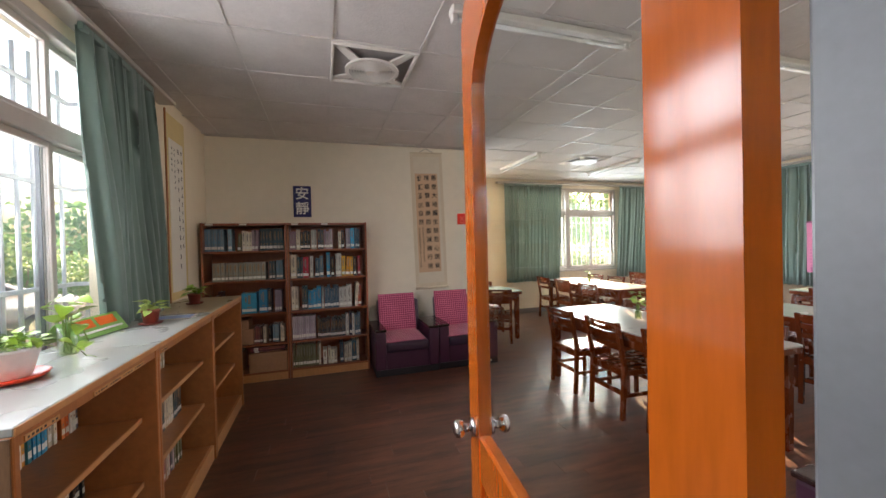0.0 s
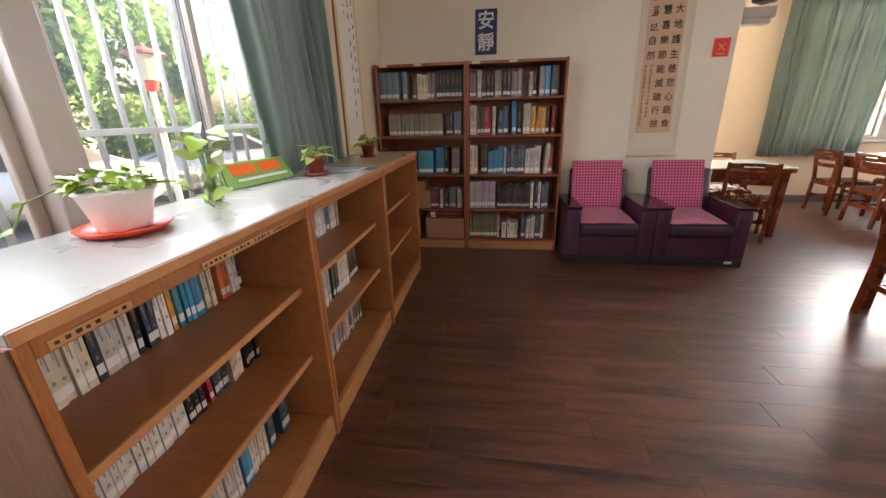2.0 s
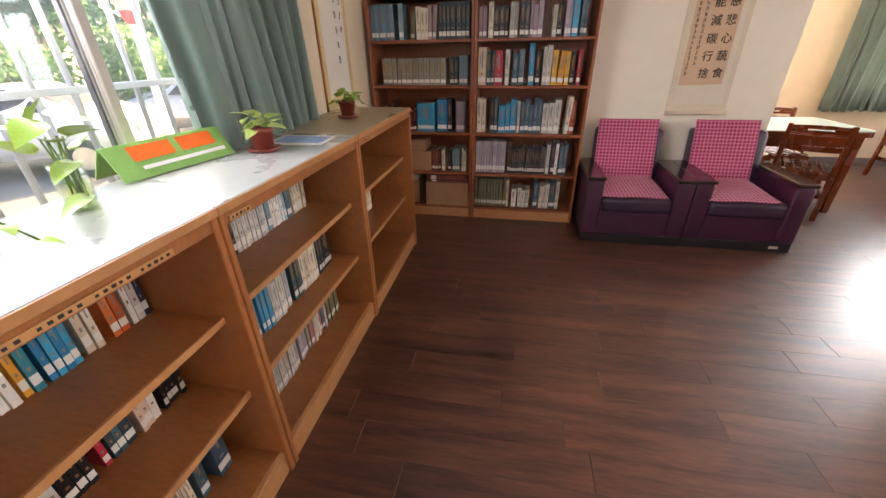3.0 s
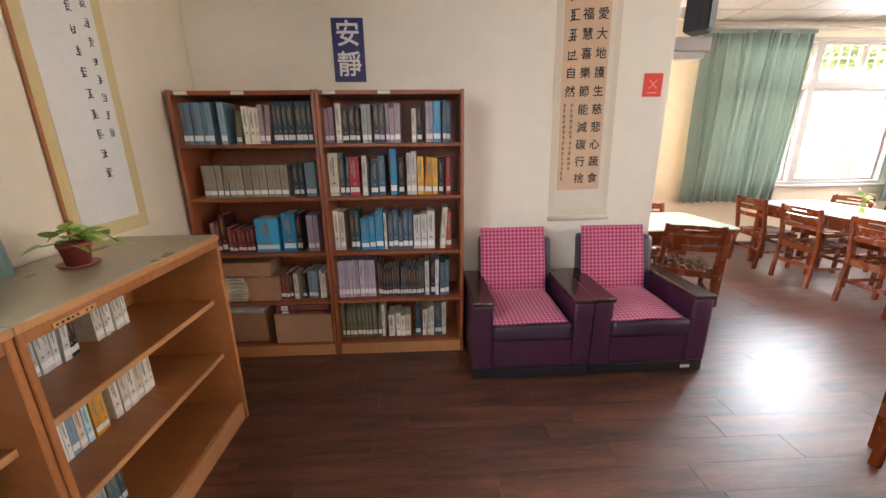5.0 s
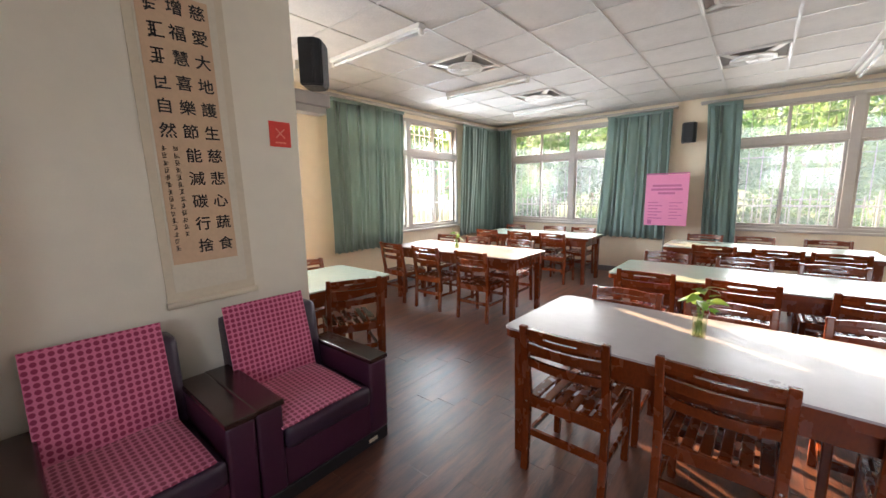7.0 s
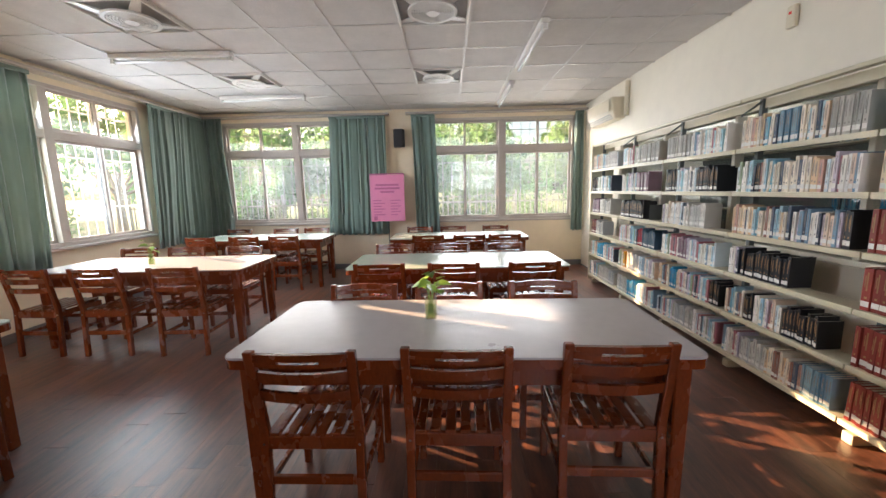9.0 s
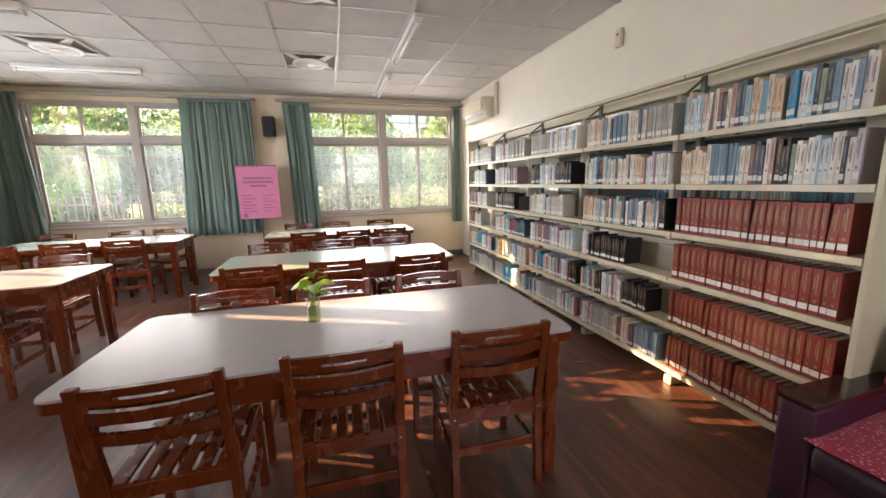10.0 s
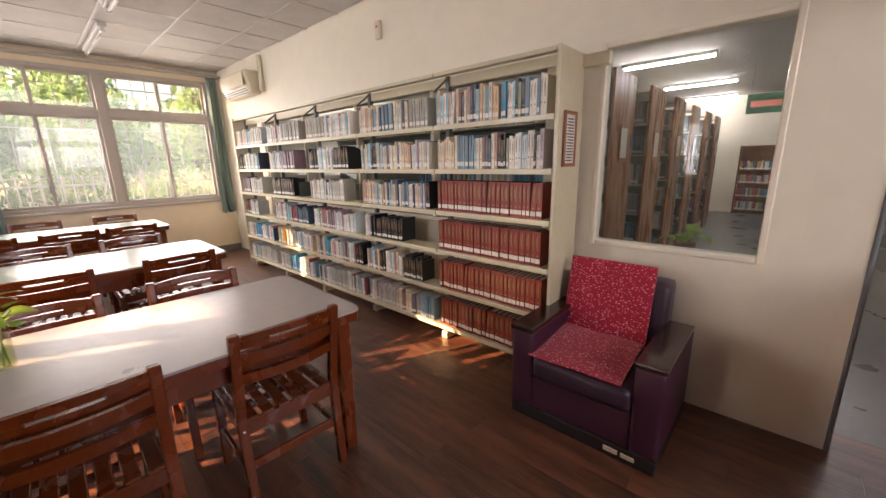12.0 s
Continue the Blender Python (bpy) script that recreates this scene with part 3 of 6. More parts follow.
def curtain(a_top, a_bot, z0, z1, folds, at, label, amp=0.028, seed=1):
    """A gathered curtain: local x along the rail, local y towards the room; double cloth with uneven folds and a header."""
    rg = random.Random(seed)
    nu, nv = folds * 8, 14
    jit = [rg.uniform(0.6, 1.3) for _ in range(folds + 2)]
    verts, faces = [], []
    for side in (0, 1):
        for j in range(nv + 1):
            v = j / nv
            for i in range(nu + 1):
                u = i / nu
                x = (a_top[0] * (1 - v) + a_bot[0] * v) + u * ((a_top[1] - a_top[0]) * (1 - v) + (a_bot[1] - a_bot[0]) * v)
                k = u * folds
                wk = k + 0.30 * math.sin(1.9 * k + seed) + 0.18 * math.sin(4.3 * k + 2.1 * seed + 0.8 * v)
                a = amp * jit[int(k)] * (0.75 + 0.45 * v)
                y = a * math.sin(2 * math.pi * wk + 0.5 * math.sin(3 * v + seed)) + 0.012 * math.sin(5 * v + 9 * u)
                x += 0.012 * math.sin(4 * math.pi * wk + 2 * v)
                verts.append((x, y + side * 0.003, z1 + (z0 - z1) * v + (0.01 * math.sin(7 * u * folds) if j == nv else 0)))
    W = nu + 1
    off = (nv + 1) * W
    for j in range(nv):
        for i in range(nu):
            q = (j * W + i, j * W + i + 1, (j + 1) * W + i + 1, (j + 1) * W + i)
            faces.append(q)
            faces.append(tuple(off + t for t in q[::-1]))
    rim = [(i, i + 1) for i in range(nu)] + [(nv * W + i + 1, nv * W + i) for i in range(nu)] + [((j + 1) * W, j * W) for j in range(nv)] + [(j * W + nu, (j + 1) * W + nu) for j in range(nv)]
    faces += [(b, a, a + off, b + off) for a, b in rim]
    me = bpy.data.meshes.new("cloth")
    me.from_pydata(verts, [], faces)
    me.materials.append(CURTAIN)
    me.shade_smooth()
    th = thing("curtain", label, "curtain", at, "green curtains")
    ob = new("cloth", me)
    ob.parent = th
    part("header_tape", box(B(), a_top[0], a_top[1], -0.012, 0.018, z1 - 0.03, z1 + 0.012, 0.004), CURTAIN, th)
    return th


CL = "sage green pleated curtain hanging beside a window"
M90 = pose(XW + 0.10, 0, 0, 0, 0, 90)
curtain((2.48, 3.35), (2.64, 3.50), 0.98, 2.73, 8, M90, "sage green pleated curtain drawn back above the low bookcases", 0.032, 2)
MN = pose(0, YN - 0.11, 0)
curtain((3.55, 4.95), (3.58, 4.86), 0.68, 2.72, 12, MN, "sage green pleated curtain drawn half across a window", 0.021, 3)
curtain((6.50, 7.74), (6.34, 7.66), 0.66, 2.74, 10, MN, CL, 0.024, 4)
ME = pose(XE - 0.11, 0, 0, 0, 0, 90)
curtain((6.70, 7.02), (6.66, 7.04), 0.66, 2.74, 4, ME, CL, 0.032, 5)
curtain((3.82, 4.80), (3.80, 4.90), 0.66, 2.72, 9, ME, CL, 0.019, 6)
curtain((2.95, 3.36), (2.90, 3.30), 0.66, 2.72, 4, ME, CL, 0.026, 7)
curtain((0.36, 0.50), (0.34, 0.52), 0.66, 2.72, 2, ME, CL, 0.03, 8)
for c, nm in (((XW, XW + 0.13, 0.3, 3.75), "w"), ((XE - 0.14, XE, YS, 3.45), "e"), ((XE - 0.14, XE, 3.75, YN), "e2")):
    solid("curtain_rail", box(B(), c[0], c[1], c[2], c[3], 2.745, 2.775, 0.004), FRAME, "cream painted curtain rail board along the wall", "curtain rail")
solid("curtain_rail", box(B(), 3.4, XE - 0.16, YN - 0.14, YN, 2.745, 2.775, 0.004), FRAME, "cream painted curtain rail board along the wall", "curtain rail")

# ---- tables and chairs ----


def rounded_slab(x0, x1, y0, y1, z0, z1, r, n=5):
    bm = B()
    ring = []
    for cx, cy, a0 in ((x1 - r, y1 - r, 0), (x0 + r, y1 - r, 90), (x0 + r, y0 + r, 180), (x1 - r, y0 + r, 270)):
        for i in range(n + 1):
            a = radians(a0 + 90 * i / n)
            ring.append((cx + r * math.cos(a), cy + r * math.sin(a)))
    lo = [bm.verts.new((x, y, z0)) for x, y in ring]
    hi = [bm.verts.new((x, y, z1)) for x, y in ring]
    bm.faces.new(lo[::-1])
    top = bm.faces.new(hi)
    for i in range(len(ring)):
        bm.faces.new((lo[i], lo[(i + 1) % len(ring)], hi[(i + 1) % len(ring)], hi[i]))
    bmesh.ops.bevel(bm, geom=list(top.edges), offset=0.003, segments=2, affect="EDGES")
    return bm


def make_table(top_mat, label, lx=0.79, ly=1.98):
    th = thing("reading_table", label, "table", None, "reading tables")
    part("tabletop", rounded_slab(0, lx, 0, ly, 0.742, 0.752, 0.05), top_mat, th, "pale glossy laminate top")
    part("edge_band", rounded_slab(0.002, lx - 0.002, 0.002, ly - 0.002, 0.700, 0.742, 0.05), CHAIR, th)
    for c in ((0.07, lx - 0.07, 0.06, 0.085), (0.07, lx - 0.07, ly - 0.085, ly - 0.06), (0.06, 0.085, 0.085, ly - 0.085), (lx - 0.085, lx - 0.06, 0.085, ly - 0.085)):
        part("apron", box(B(), c[0], c[1], c[2], c[3], 0.60, 0.70, 0.003), CHAIR, th)
    for x in (0.045, lx - 0.115):
        for y in (0.045, ly - 0.115):
            bm = box(B(), x, x + 0.07, y, y + 0.07, 0, 0.70, 0.006)
            for v in bm.verts:
                if v.co.z < 0.3:
                    v.co.x = x + 0.035 + (v.co.x - x - 0.035) * 0.8
                    v.co.y = y + 0.035 + (v.co.y - y - 0.035) * 0.8
            part("leg", bm, CHAIR, th)
    return th


def make_chair():
    """A slatted wooden library chair: local origin between the back legs on the floor, facing +y."""
    th = thing("library_chair", "varnished reddish wooden chair with a slatted seat and curved back rails", "chair", None, "chairs round the tables")
    w, d = 0.40, 0.40
    for sx in (-1, 1):
        bm = box(B(), -0.019, 0.019, -0.017, 0.017, 0, 0.82, 0.007)
        bmesh.ops.bisect_plane(bm, geom=list(bm.verts) + list(bm.edges) + list(bm.faces), plane_co=(0, 0, 0.44), plane_no=(0, 0, 1))
        for v in bm.verts:
            if v.co.z > 0.45:
                v.co.y -= (v.co.z - 0.44) * 0.17
            elif v.co.z < 0.1:
                v.co.y -= 0.025
        part("back_leg", bm, CHAIR, th, at=pose(sx * (w / 2 - 0.0), 0, 0))
        bm = box(B(), -0.018, 0.018, -0.018, 0.018, 0, 0.415, 0.006)
        part("front_leg", bm, CHAIR, th, at=pose(sx * (w / 2 - 0.005), d - 0.02, 0))
        part("side_rail", box(B(), -0.011, 0.011, 0.015, d - 0.035, 0.365, 0.415, 0.004), CHAIR, th, at=pose(sx * (w / 2 - 0.002), 0, 0))
        part("stretcher", box(B(), -0.010, 0.010, 0.012, d - 0.035, 0.185, 0.215, 0.004), CHAIR, th, at=pose(sx * (w / 2 - 0.002), 0, 0))
    part("front_rail", box(B(), -w / 2 + 0.016, w / 2 - 0.016, d - 0.03, d - 0.008, 0.36, 0.415, 0.004), CHAIR, th)
    part("back_rail", box(B(), -w / 2 + 0.016, w / 2 - 0.016, -0.012, 0.012, 0.36, 0.42, 0.004), CHAIR, th)
    part("back_stretcher", box(B(), -w / 2 + 0.016, w / 2 - 0.016, -0.012, 0.010, 0.195, 0.235, 0.004), CHAIR, th)
    part("front_stretcher", box(B(), -w / 2 + 0.016, w / 2 - 0.016, d - 0.03, d - 0.008, 0.24, 0.275, 0.004), CHAIR, th)
    me = finish("seat_slat", box(B(), -0.023, 0.023, -0.005, d + 0.012, 0.418, 0.432, 0.004), CHAIR)
    for i in range(6):
        share("seat_slat", me, th, pose(-0.158 + 0.0632 * i, 0, 0, 0.6))

    def rail(z0, z1, slot=False):
        """A back rail that bows backwards."""
        bm = B()
        n = 12
        hw = w / 2 - 0.014
        rows = []
        for i in range(n + 1):
            u = -1 + 2 * i / n
            x = hw * u
            bow = -0.030 * (1 - u * u)
            crown = 0.010 * (1 - u * u) if slot else 0
            ring = []
            for yy, zz in ((-0.010, z0), (0.010, z0), (0.010, z1 + crown), (-0.010, z1 + crown)):
                ring.append(bm.verts.new((x, yy + bow - (zz - 0.44) * 0.17, zz)))
            rows.append(ring)
        for p, q in zip(rows, rows[1:]):
            for k in range(4):
                bm.faces.new((p[k], p[(k + 1) % 4], q[(k + 1) % 4], q[k]))
        bm.faces.new(rows[0][::-1])
        bm.faces.new(rows[-1])
        return bm
    # the top rail has a hand slot: two strips joined by side blocks
    top = rail(0.787, 0.808, True)
    part("top_rail", top, CHAIR, th)
    part("top_rail", rail(0.755, 0.776), CHAIR, th)
    for sx in (-1, 1):
        bm = box(B(), -0.058, 0.058, -0.0095, 0.0095, 0.7755, 0.7875)
        for v in bm.verts:
            v.co.y -= (v.co.z - 0.44) * 0.17
        part("slot_block", bm, CHAIR, th, at=pose(sx * 0.128, -0.0145, 0, 0, 0, sx * 10))
    part("mid_rail", rail(0.685, 0.732), CHAIR, th)
    part("mid_rail", rail(0.600, 0.645), CHAIR, th)
    for sx in (-1, 1):
        part("bolt", rod(B(), (sx * (w / 2), -0.0205, 0.39), (sx * (w / 2), -0.016, 0.39), 0.006, 8), STEEL, th)
    return th


TABLES = [  # x0, y0, turn, top
    (2.298, 1.715, -1.7, LAMINATE, "white laminate reading table with a vase on it"),
    (4.12, 1.68, 0, LAM_GREEN, "pale green laminate reading table on wooden legs"),
    (6.18, 1.60, 0, LAM_GREEN, "pale green laminate reading table by the windows"),
    (4.22, 4.64, 0, LAMINATE, "white laminate reading table with red wood legs"),
    (6.42, 4.62, 0, LAM_GREEN, "pale laminate reading table in the corner by the windows"),
    (2.92, 5.20, 90, LAM_GREEN, "pale green laminate reading table behind the partition"),
]
for i, (x, y, rz, tm, lb) in enumerate(TABLES):
    make_table(tm, lb, 0.82 if i == 0 else 0.79).matrix_basis = pose(x, y, 0, 0, 0, rz)

first_chair = make_chair()
CHAIRS = [  # centre of the back at seat height, heading of the sitter in degrees from +y
    # table with the vase
    (2.33, 3.322, -91), (2.34, 2.715, -92), (2.356, 2.075, -92.5),
    (3.24, 3.30, 90), (3.24, 2.74, 92), (3.25, 2.13, 88),
    # middle table
    (4.07, 3.33, -90), (4.06, 2.70, -92), (4.05, 2.03, -88),
    (5.13, 3.36, 90), (5.10, 2.72, 90), (5.08, 2.12, 91),
    # far table by the windows
    (6.08, 3.02, -90), (6.05, 2.46, -88), (6.05, 1.98, -90),
    (7.22, 3.22, 90), (7.22, 2.66, 90), (7.20, 1.95, 89),
    # north table
    (4.13, 6.46, -92), (4.12, 5.83, -90), (4.10, 5.12, -89),
    (5.22, 6.42, 90), (5.22, 5.85, 90), (5.22, 5.16, 91),
    # corner table
    (6.36, 6.36, -90), (6.36, 5.72, -91), (6.36, 5.14, -90),
    (7.42, 6.42, 90), (7.42, 5.60, 90), (7.42, 5.06, 89),
    # table behind the partition
    (2.438, 5.138, -26), (2.62, 6.12, 182), (2.05, 6.14, 178), (1.52, 6.14, 180),
]
for i, (x, y, hd) in enumerate(CHAIRS):
    m_ = pose(x, y, 0, 0, 0, hd)
    if i == 0:
        first_chair.matrix_basis = m_
    else:
        copy_thing(first_chair, m_)

# ---- armchairs ----


def cloth_pad(w, h, mat_, th_=0.012, sag=0.0):
    """A thin printed pad in local x, z with UVs at real size."""
    bm = B()
    nx, nz = 10, 10
    uv = bm.loops.layers.uv.new("UVMap")
    grid = []
    for s in (0, 1):
        rows = []
        for j in range(nz + 1):
            r = []
            for i in range(nx + 1):
                u, v = i / nx, j / nz
                r.append(bm.verts.new(((u - 0.5) * w, -th_ * s * (1 - 0.5 * max(abs(2 * u - 1), abs(2 * v - 1)) ** 6) + sag * math.sin(math.pi * v) * math.sin(math.pi * u) + 0.003 * math.sin(9 * u + 5 * v), v * h)))
            rows.append(r)
        grid.append(rows)
    for s in (0, 1):
        for j in range(nz):
            for i in range(nx):
                q = [grid[s][j][i], grid[s][j][i + 1], grid[s][j + 1][i + 1], grid[s][j + 1][i]]
                bm.faces.new(q if s else q[::-1])
    edge = [(0, i, 0, i + 1) for i in range(nx)] + [(nz, i + 1, nz, i) for i in range(nx)] + [(j + 1, 0, j, 0) for j in range(nz)] + [(j, nx, j + 1, nx) for j in range(nz)]
    for a, b, c, d in edge:
        bm.faces.new((grid[0][a][b], grid[0][c][d], grid[1][c][d], grid[1][a][b]))
    for f in bm.faces:
        for lp in f.loops:
            lp[uv].uv = (lp.vert.co.x + 0.5, lp.vert.co.z)
    return bm


def armchair(at, label, pad_mat, width=0.77, depth=0.66, pad_off=0.0, badge=True, lower=0.0):
    """A leatherette armchair: local origin at the front middle of the floor, front faces -y."""
    th = thing("armchair", label, "armchair", at, "leatherette armchairs")
    hw = width / 2
    part("plinth", box(B(), -hw + 0.004, hw - 0.004, 0.004, depth - 0.02, 0, 0.075, 0.004), PLINTH, th)
    for sx in (-1, 1):
        x0, x1 = sorted((sx * hw, sx * (hw - 0.125)))
        part("arm", box(B(), x0, x1, 0.0, depth - 0.04, 0.075, 0.515, 0.018), LEATHER, th, smooth=True)
        part("arm_board", box(B(), x0 - 0.004, x1 + 0.004, -0.012, depth - 0.08, 0.515, 0.542, 0.008), ARMTOP, th, "dark varnished arm board")
    part("front_panel", box(B(), -hw + 0.125, hw - 0.125, 0.012, 0.08, 0.075, 0.285, 0.008), LEATHER, th)
    part("seat", box(B(), -hw + 0.127, hw - 0.127, -0.012, depth - 0.16, 0.265, 0.385, 0.035), LEATHER2, th, smooth=True)
    bm = box(B(), -hw + 0.115, hw - 0.115, depth - 0.20, depth - 0.02, 0.30, 0.80 - lower, 0.04)
    for v in bm.verts:
        v.co.y += (v.co.z - 0.3) * 0.12
    part("backrest", bm, LEATHER2, th, smooth=True)
    part("seat_pad", cloth_pad(0.47, 0.48, pad_mat), pad_mat, th, at=pose(pad_off, -0.005, 0.392, -86, 0, 2))
    part("back_pad", cloth_pad(0.47, 0.50 - lower, pad_mat), pad_mat, th, at=pose(pad_off - 0.01, depth - 0.235, 0.395, -14, 0, 0))
    if badge:
        if not pad_off + 0.035:
            part("badge", box(B(), hw - 0.23, hw - 0.165, -0.002, 0.0038, 0.03, 0.052), WHITEPL, th)
        part("badge", box(B(), hw - 0.15, hw - 0.09, -0.002, 0.0038, 0.03, 0.05), WHITEPL, th)
    return th


armchair(pose(0.885, 4.30, 0), "aubergine leatherette armchair with a pink dotted seat pad", PINK, 0.76, 0.68, -0.02, False)
armchair(pose(1.655, 4.31, 0), "aubergine leatherette armchair with a pink dotted pad, beside another", PINK, 0.77, 0.68, -0.04)
armchair(pose(1.53, 1.015, 0, 0, 0, 180), "purple leatherette armchair with a red sprigged pad under an inner window", REDCLOTH, 0.755, 0.66, -0.035, lower=0.045)

# ---- tall bookcases ----


def bookcase(x0, x1, label):
    th = thing("bookcase", label, "bookcase", pose(x0, 4.66, 0), "tall bookcases")
    w, d, h = x1 - x0, 0.345, 1.80
    for a, b in ((0, 0.022), (w - 0.022, w)):
        part("side_panel", box(B(), a, b, 0, d, 0, h, 0.003), CASEWOOD, th)
    part("back_panel", box(B(), 0.022, w - 0.022, d - 0.008, d, 0.02, h - 0.02), CASEWOOD, th)
    part("top_board", box(B(), 0.022, w - 0.022, 0.004, d - 0.008, h - 0.03, h - 0.005, 0.003), CASEWOOD, th)
    part("plinth", box(B(), 0.022, w - 0.022, 0.006, 0.024, 0, 0.085, 0.002), OAK_EDGE, th)
    for z in SHELF_Z:
        part("shelf", box(B(), 0.022, w - 0.022, 0.006, d - 0.008, z - 0.022, z, 0.003), CASEWOOD, th)
    for u in (0.05, 0.38):
        part("label_card", box(B(), u, u + 0.075, -0.003, 0.0, h - 0.028, h - 0.008), PAPER, th)
    return th


SHELF_Z = [0.105, 0.425, 0.775, 1.15, 1.485]
bookcase(-1.30, -0.434, "tall reddish wooden bookcase full of old books and boxes")
bookcase(-0.430, 0.476, "tall reddish wooden bookcase filled with mixed books")

# ---- low bookcases under the window ----
LOWZ = [0.105, 0.415, 0.72]


def low_case(y0, y1, top, label):
    """Local x along the case, local y into it; the front faces the room."""
    th = thing("low_bookcase", label, "bookcase", pose(-0.806, y0, 0, 0, 0, 90), "low bookcases")
    w, d, h = y1 - y0, 0.47, 1.06
    for a, b in ((0, 0.022), (w - 0.022, w)):
        part("side_panel", box(B(), a, b, 0, d, 0, h - 0.025, 0.003), OAK, th)
    if y0 < 1.3:
        part("end_panel", box(B(), -0.004, -0.0005, 0.006, d, 0, h - 0.028, 0.001), WORNPLY, th, "scuffed dark brown end panel")
    part("back_panel", box(B(), 0.022, w - 0.022, d - 0.012, d - 0.004, 0.02, h - 0.03), OAK, th)
    part("plinth", box(B(), 0.022, w - 0.022, 0.012, 0.032, 0, 0.105, 0.002), OAK_EDGE, th)
    part("front_rail", box(B(), 0.022, w - 0.022, 0.004, 0.024, h - 0.062, h - 0.025, 0.002), OAK, th)
    for z in LOWZ:
        sh = part("shelf", box(B(), 0.022, w - 0.022, 0.0325 if z < 0.2 else 0.070, d - 0.012, z - 0.024, z, 0.002), OAK, th)
        if z > 0.2:
            part("edge_strip", box(B(), 0.022, w - 0.022, 0.064, 0.0695, z - 0.024, z, 0.001), OAK_EDGE, sh)
    part("worktop", box(B(), -0.001, w + 0.001, -0.001, d + 0.005, h - 0.025, h, 0.003), top, th, "pale laminate top")
    part("top_edge", box(B(), -0.001, w + 0.001, -0.005, -0.001, h - 0.025, h - 0.002, 0.001), OAK_EDGE, th)
    return th


low_case(1.24, 2.130, CASETOP, "low honey oak bookcase with a pale laminate top under the window")
low_case(2.135, 3.080, CASETOP, "low honey oak bookcase with potted plants on its pale top")
low_case(3.085, 4.050, CASETOP2, "low honey oak bookcase with a beige top and few books")
for y0, y1 in ((1.28, 1.42), (1.60, 1.98), (2.17, 2.26), (3.18, 3.32)):
    tape_ = solid("shelf_tape", box(B(), -0.8105, -0.8055, y0, y1, 1.004, 1.020), TANLABEL, "narrow tan shelf label strip with dark print", "label")
    for k in range(int((y1 - y0) / 0.016)):
        if k % 6 != 5:
            e = 0.0015 * (k * 7 % 3)
            part("print", box(B(), -0.8053, -0.8048, y0 + 0.008 + 0.016 * k, y0 + 0.015 + 0.016 * k + e, 1.0085, 1.0145 + e * 0.5), INK, tape_)

# ---- steel library shelving along the south wall ----
SX0, SX1, SY0, SY1, SH = 1.89, 6.48, 0.335, 0.655, 2.01
STEEL_Z = [0.155, 0.46, 0.765, 1.06, 1.36, 1.66]
bayw = (SX1 - SX0) / 5
th = thing("steel_shelving", "long cream enamelled steel library shelving full of books", "shelving", pose(0, 0, 0))
part("end_panel", box(B(), SX0 - 0.02, SX0 + 0.002, SY0, SY1, 0.07, SH, 0.004), SHELFMETAL, th, "cream steel end panel")
part("end_panel", box(B(), SX1 - 0.002, SX1 + 0.02, SY0, SY1, 0.07, SH, 0.004), SHELFMETAL, th)
for i in range(6):
    x = SX0 + bayw * i
    up = part("upright", box(B(), x - 0.016, x + 0.016, SY0 + 0.13, SY0 + 0.17, 0.05, SH - 0.005, 0.002), GREYMETAL, th)
    part("foot", box(B(), x - 0.03, x + 0.03, SY0 + 0.02, SY1 - 0.07, 0.0, 0.06, 0.008), SHELFMETAL, th)
    if 0 < i < 5:
        bm = B()
        rod(bm, (x, SY0 + 0.15, SH - 0.01), (x, SY1 - 0.02, SH - 0.12), 0.008, 8)
        part("top_brace", bm, GREYMETAL, th)
for i in range(5):
    xa, xb = SX0 + bayw * i + 0.004, SX0 + bayw * (i + 1) - 0.004
    part("top_channel", box(B(), xa, xb, SY1 - 0.06, SY1 - 0.005, SH - 0.03, SH - 0.006, 0.003), SHELFMETAL, th)
    for z in STEEL_Z:
        bm = box(B(), xa, xb, SY0 + 0.17, SY1, z - 0.014, z - 0.002)
        box(bm, xa, xb, SY1 - 0.006, SY1 + 0.002, z - 0.032, z + 0.001, 0.002)
        sh = part("shelf", bm, SHELFMETAL, th)
        for xx in (xa, xb - 0.002):
            part("shelf_bracket", box(B(), xx, xx + 0.002, SY0 + 0.17, SY1 - 0.10, z, z + 0.10), SHELFMETAL, sh)
    part("back_rail", box(B(), xa, xb, SY0 + 0.145, SY0 + 0.155, SH - 0.07, SH - 0.01), SHELFMETAL, th)
solid("wall_bracket", box(B(), SX0 - 0.17, SX0 - 0.02, SY0 - 0.02, SY0 + 0.03, 1.93, 2.0, 0.004), SHELFMETAL, "cream steel bracket tying the shelving to the wall", "bracket")
th = thing("shelf_guide", "small wooden framed guide card on the shelving's end panel", "sign", pose(SX0 - 0.021, 0, 0))
bm = B()
for c in ((0.43, 0.45, 1.37, 1.68), (0.57, 0.59, 1.37, 1.68), (0.45, 0.57, 1.37, 1.39), (0.45, 0.57, 1.66, 1.68)):
    box(bm, -0.014, 0, c[0], c[1], c[2], c[3], 0.003)
part("frame", bm, CASEWOOD, th)
part("card", box(B(), -0.007, -0.001, 0.45, 0.57, 1.39, 1.66), PAPER, th)
for k in range(15):
    part("text_bar", box(B(), -0.009, -0.0072, 0.465, 0.545 + 0.01 * (k % 3 == 0), 1.402 + 0.0165 * k, 1.4085 + 0.0165 * k), INK, th)

# ---- books ----
BOOK_V, BOOK_F, BOOK_MI = [], [], []


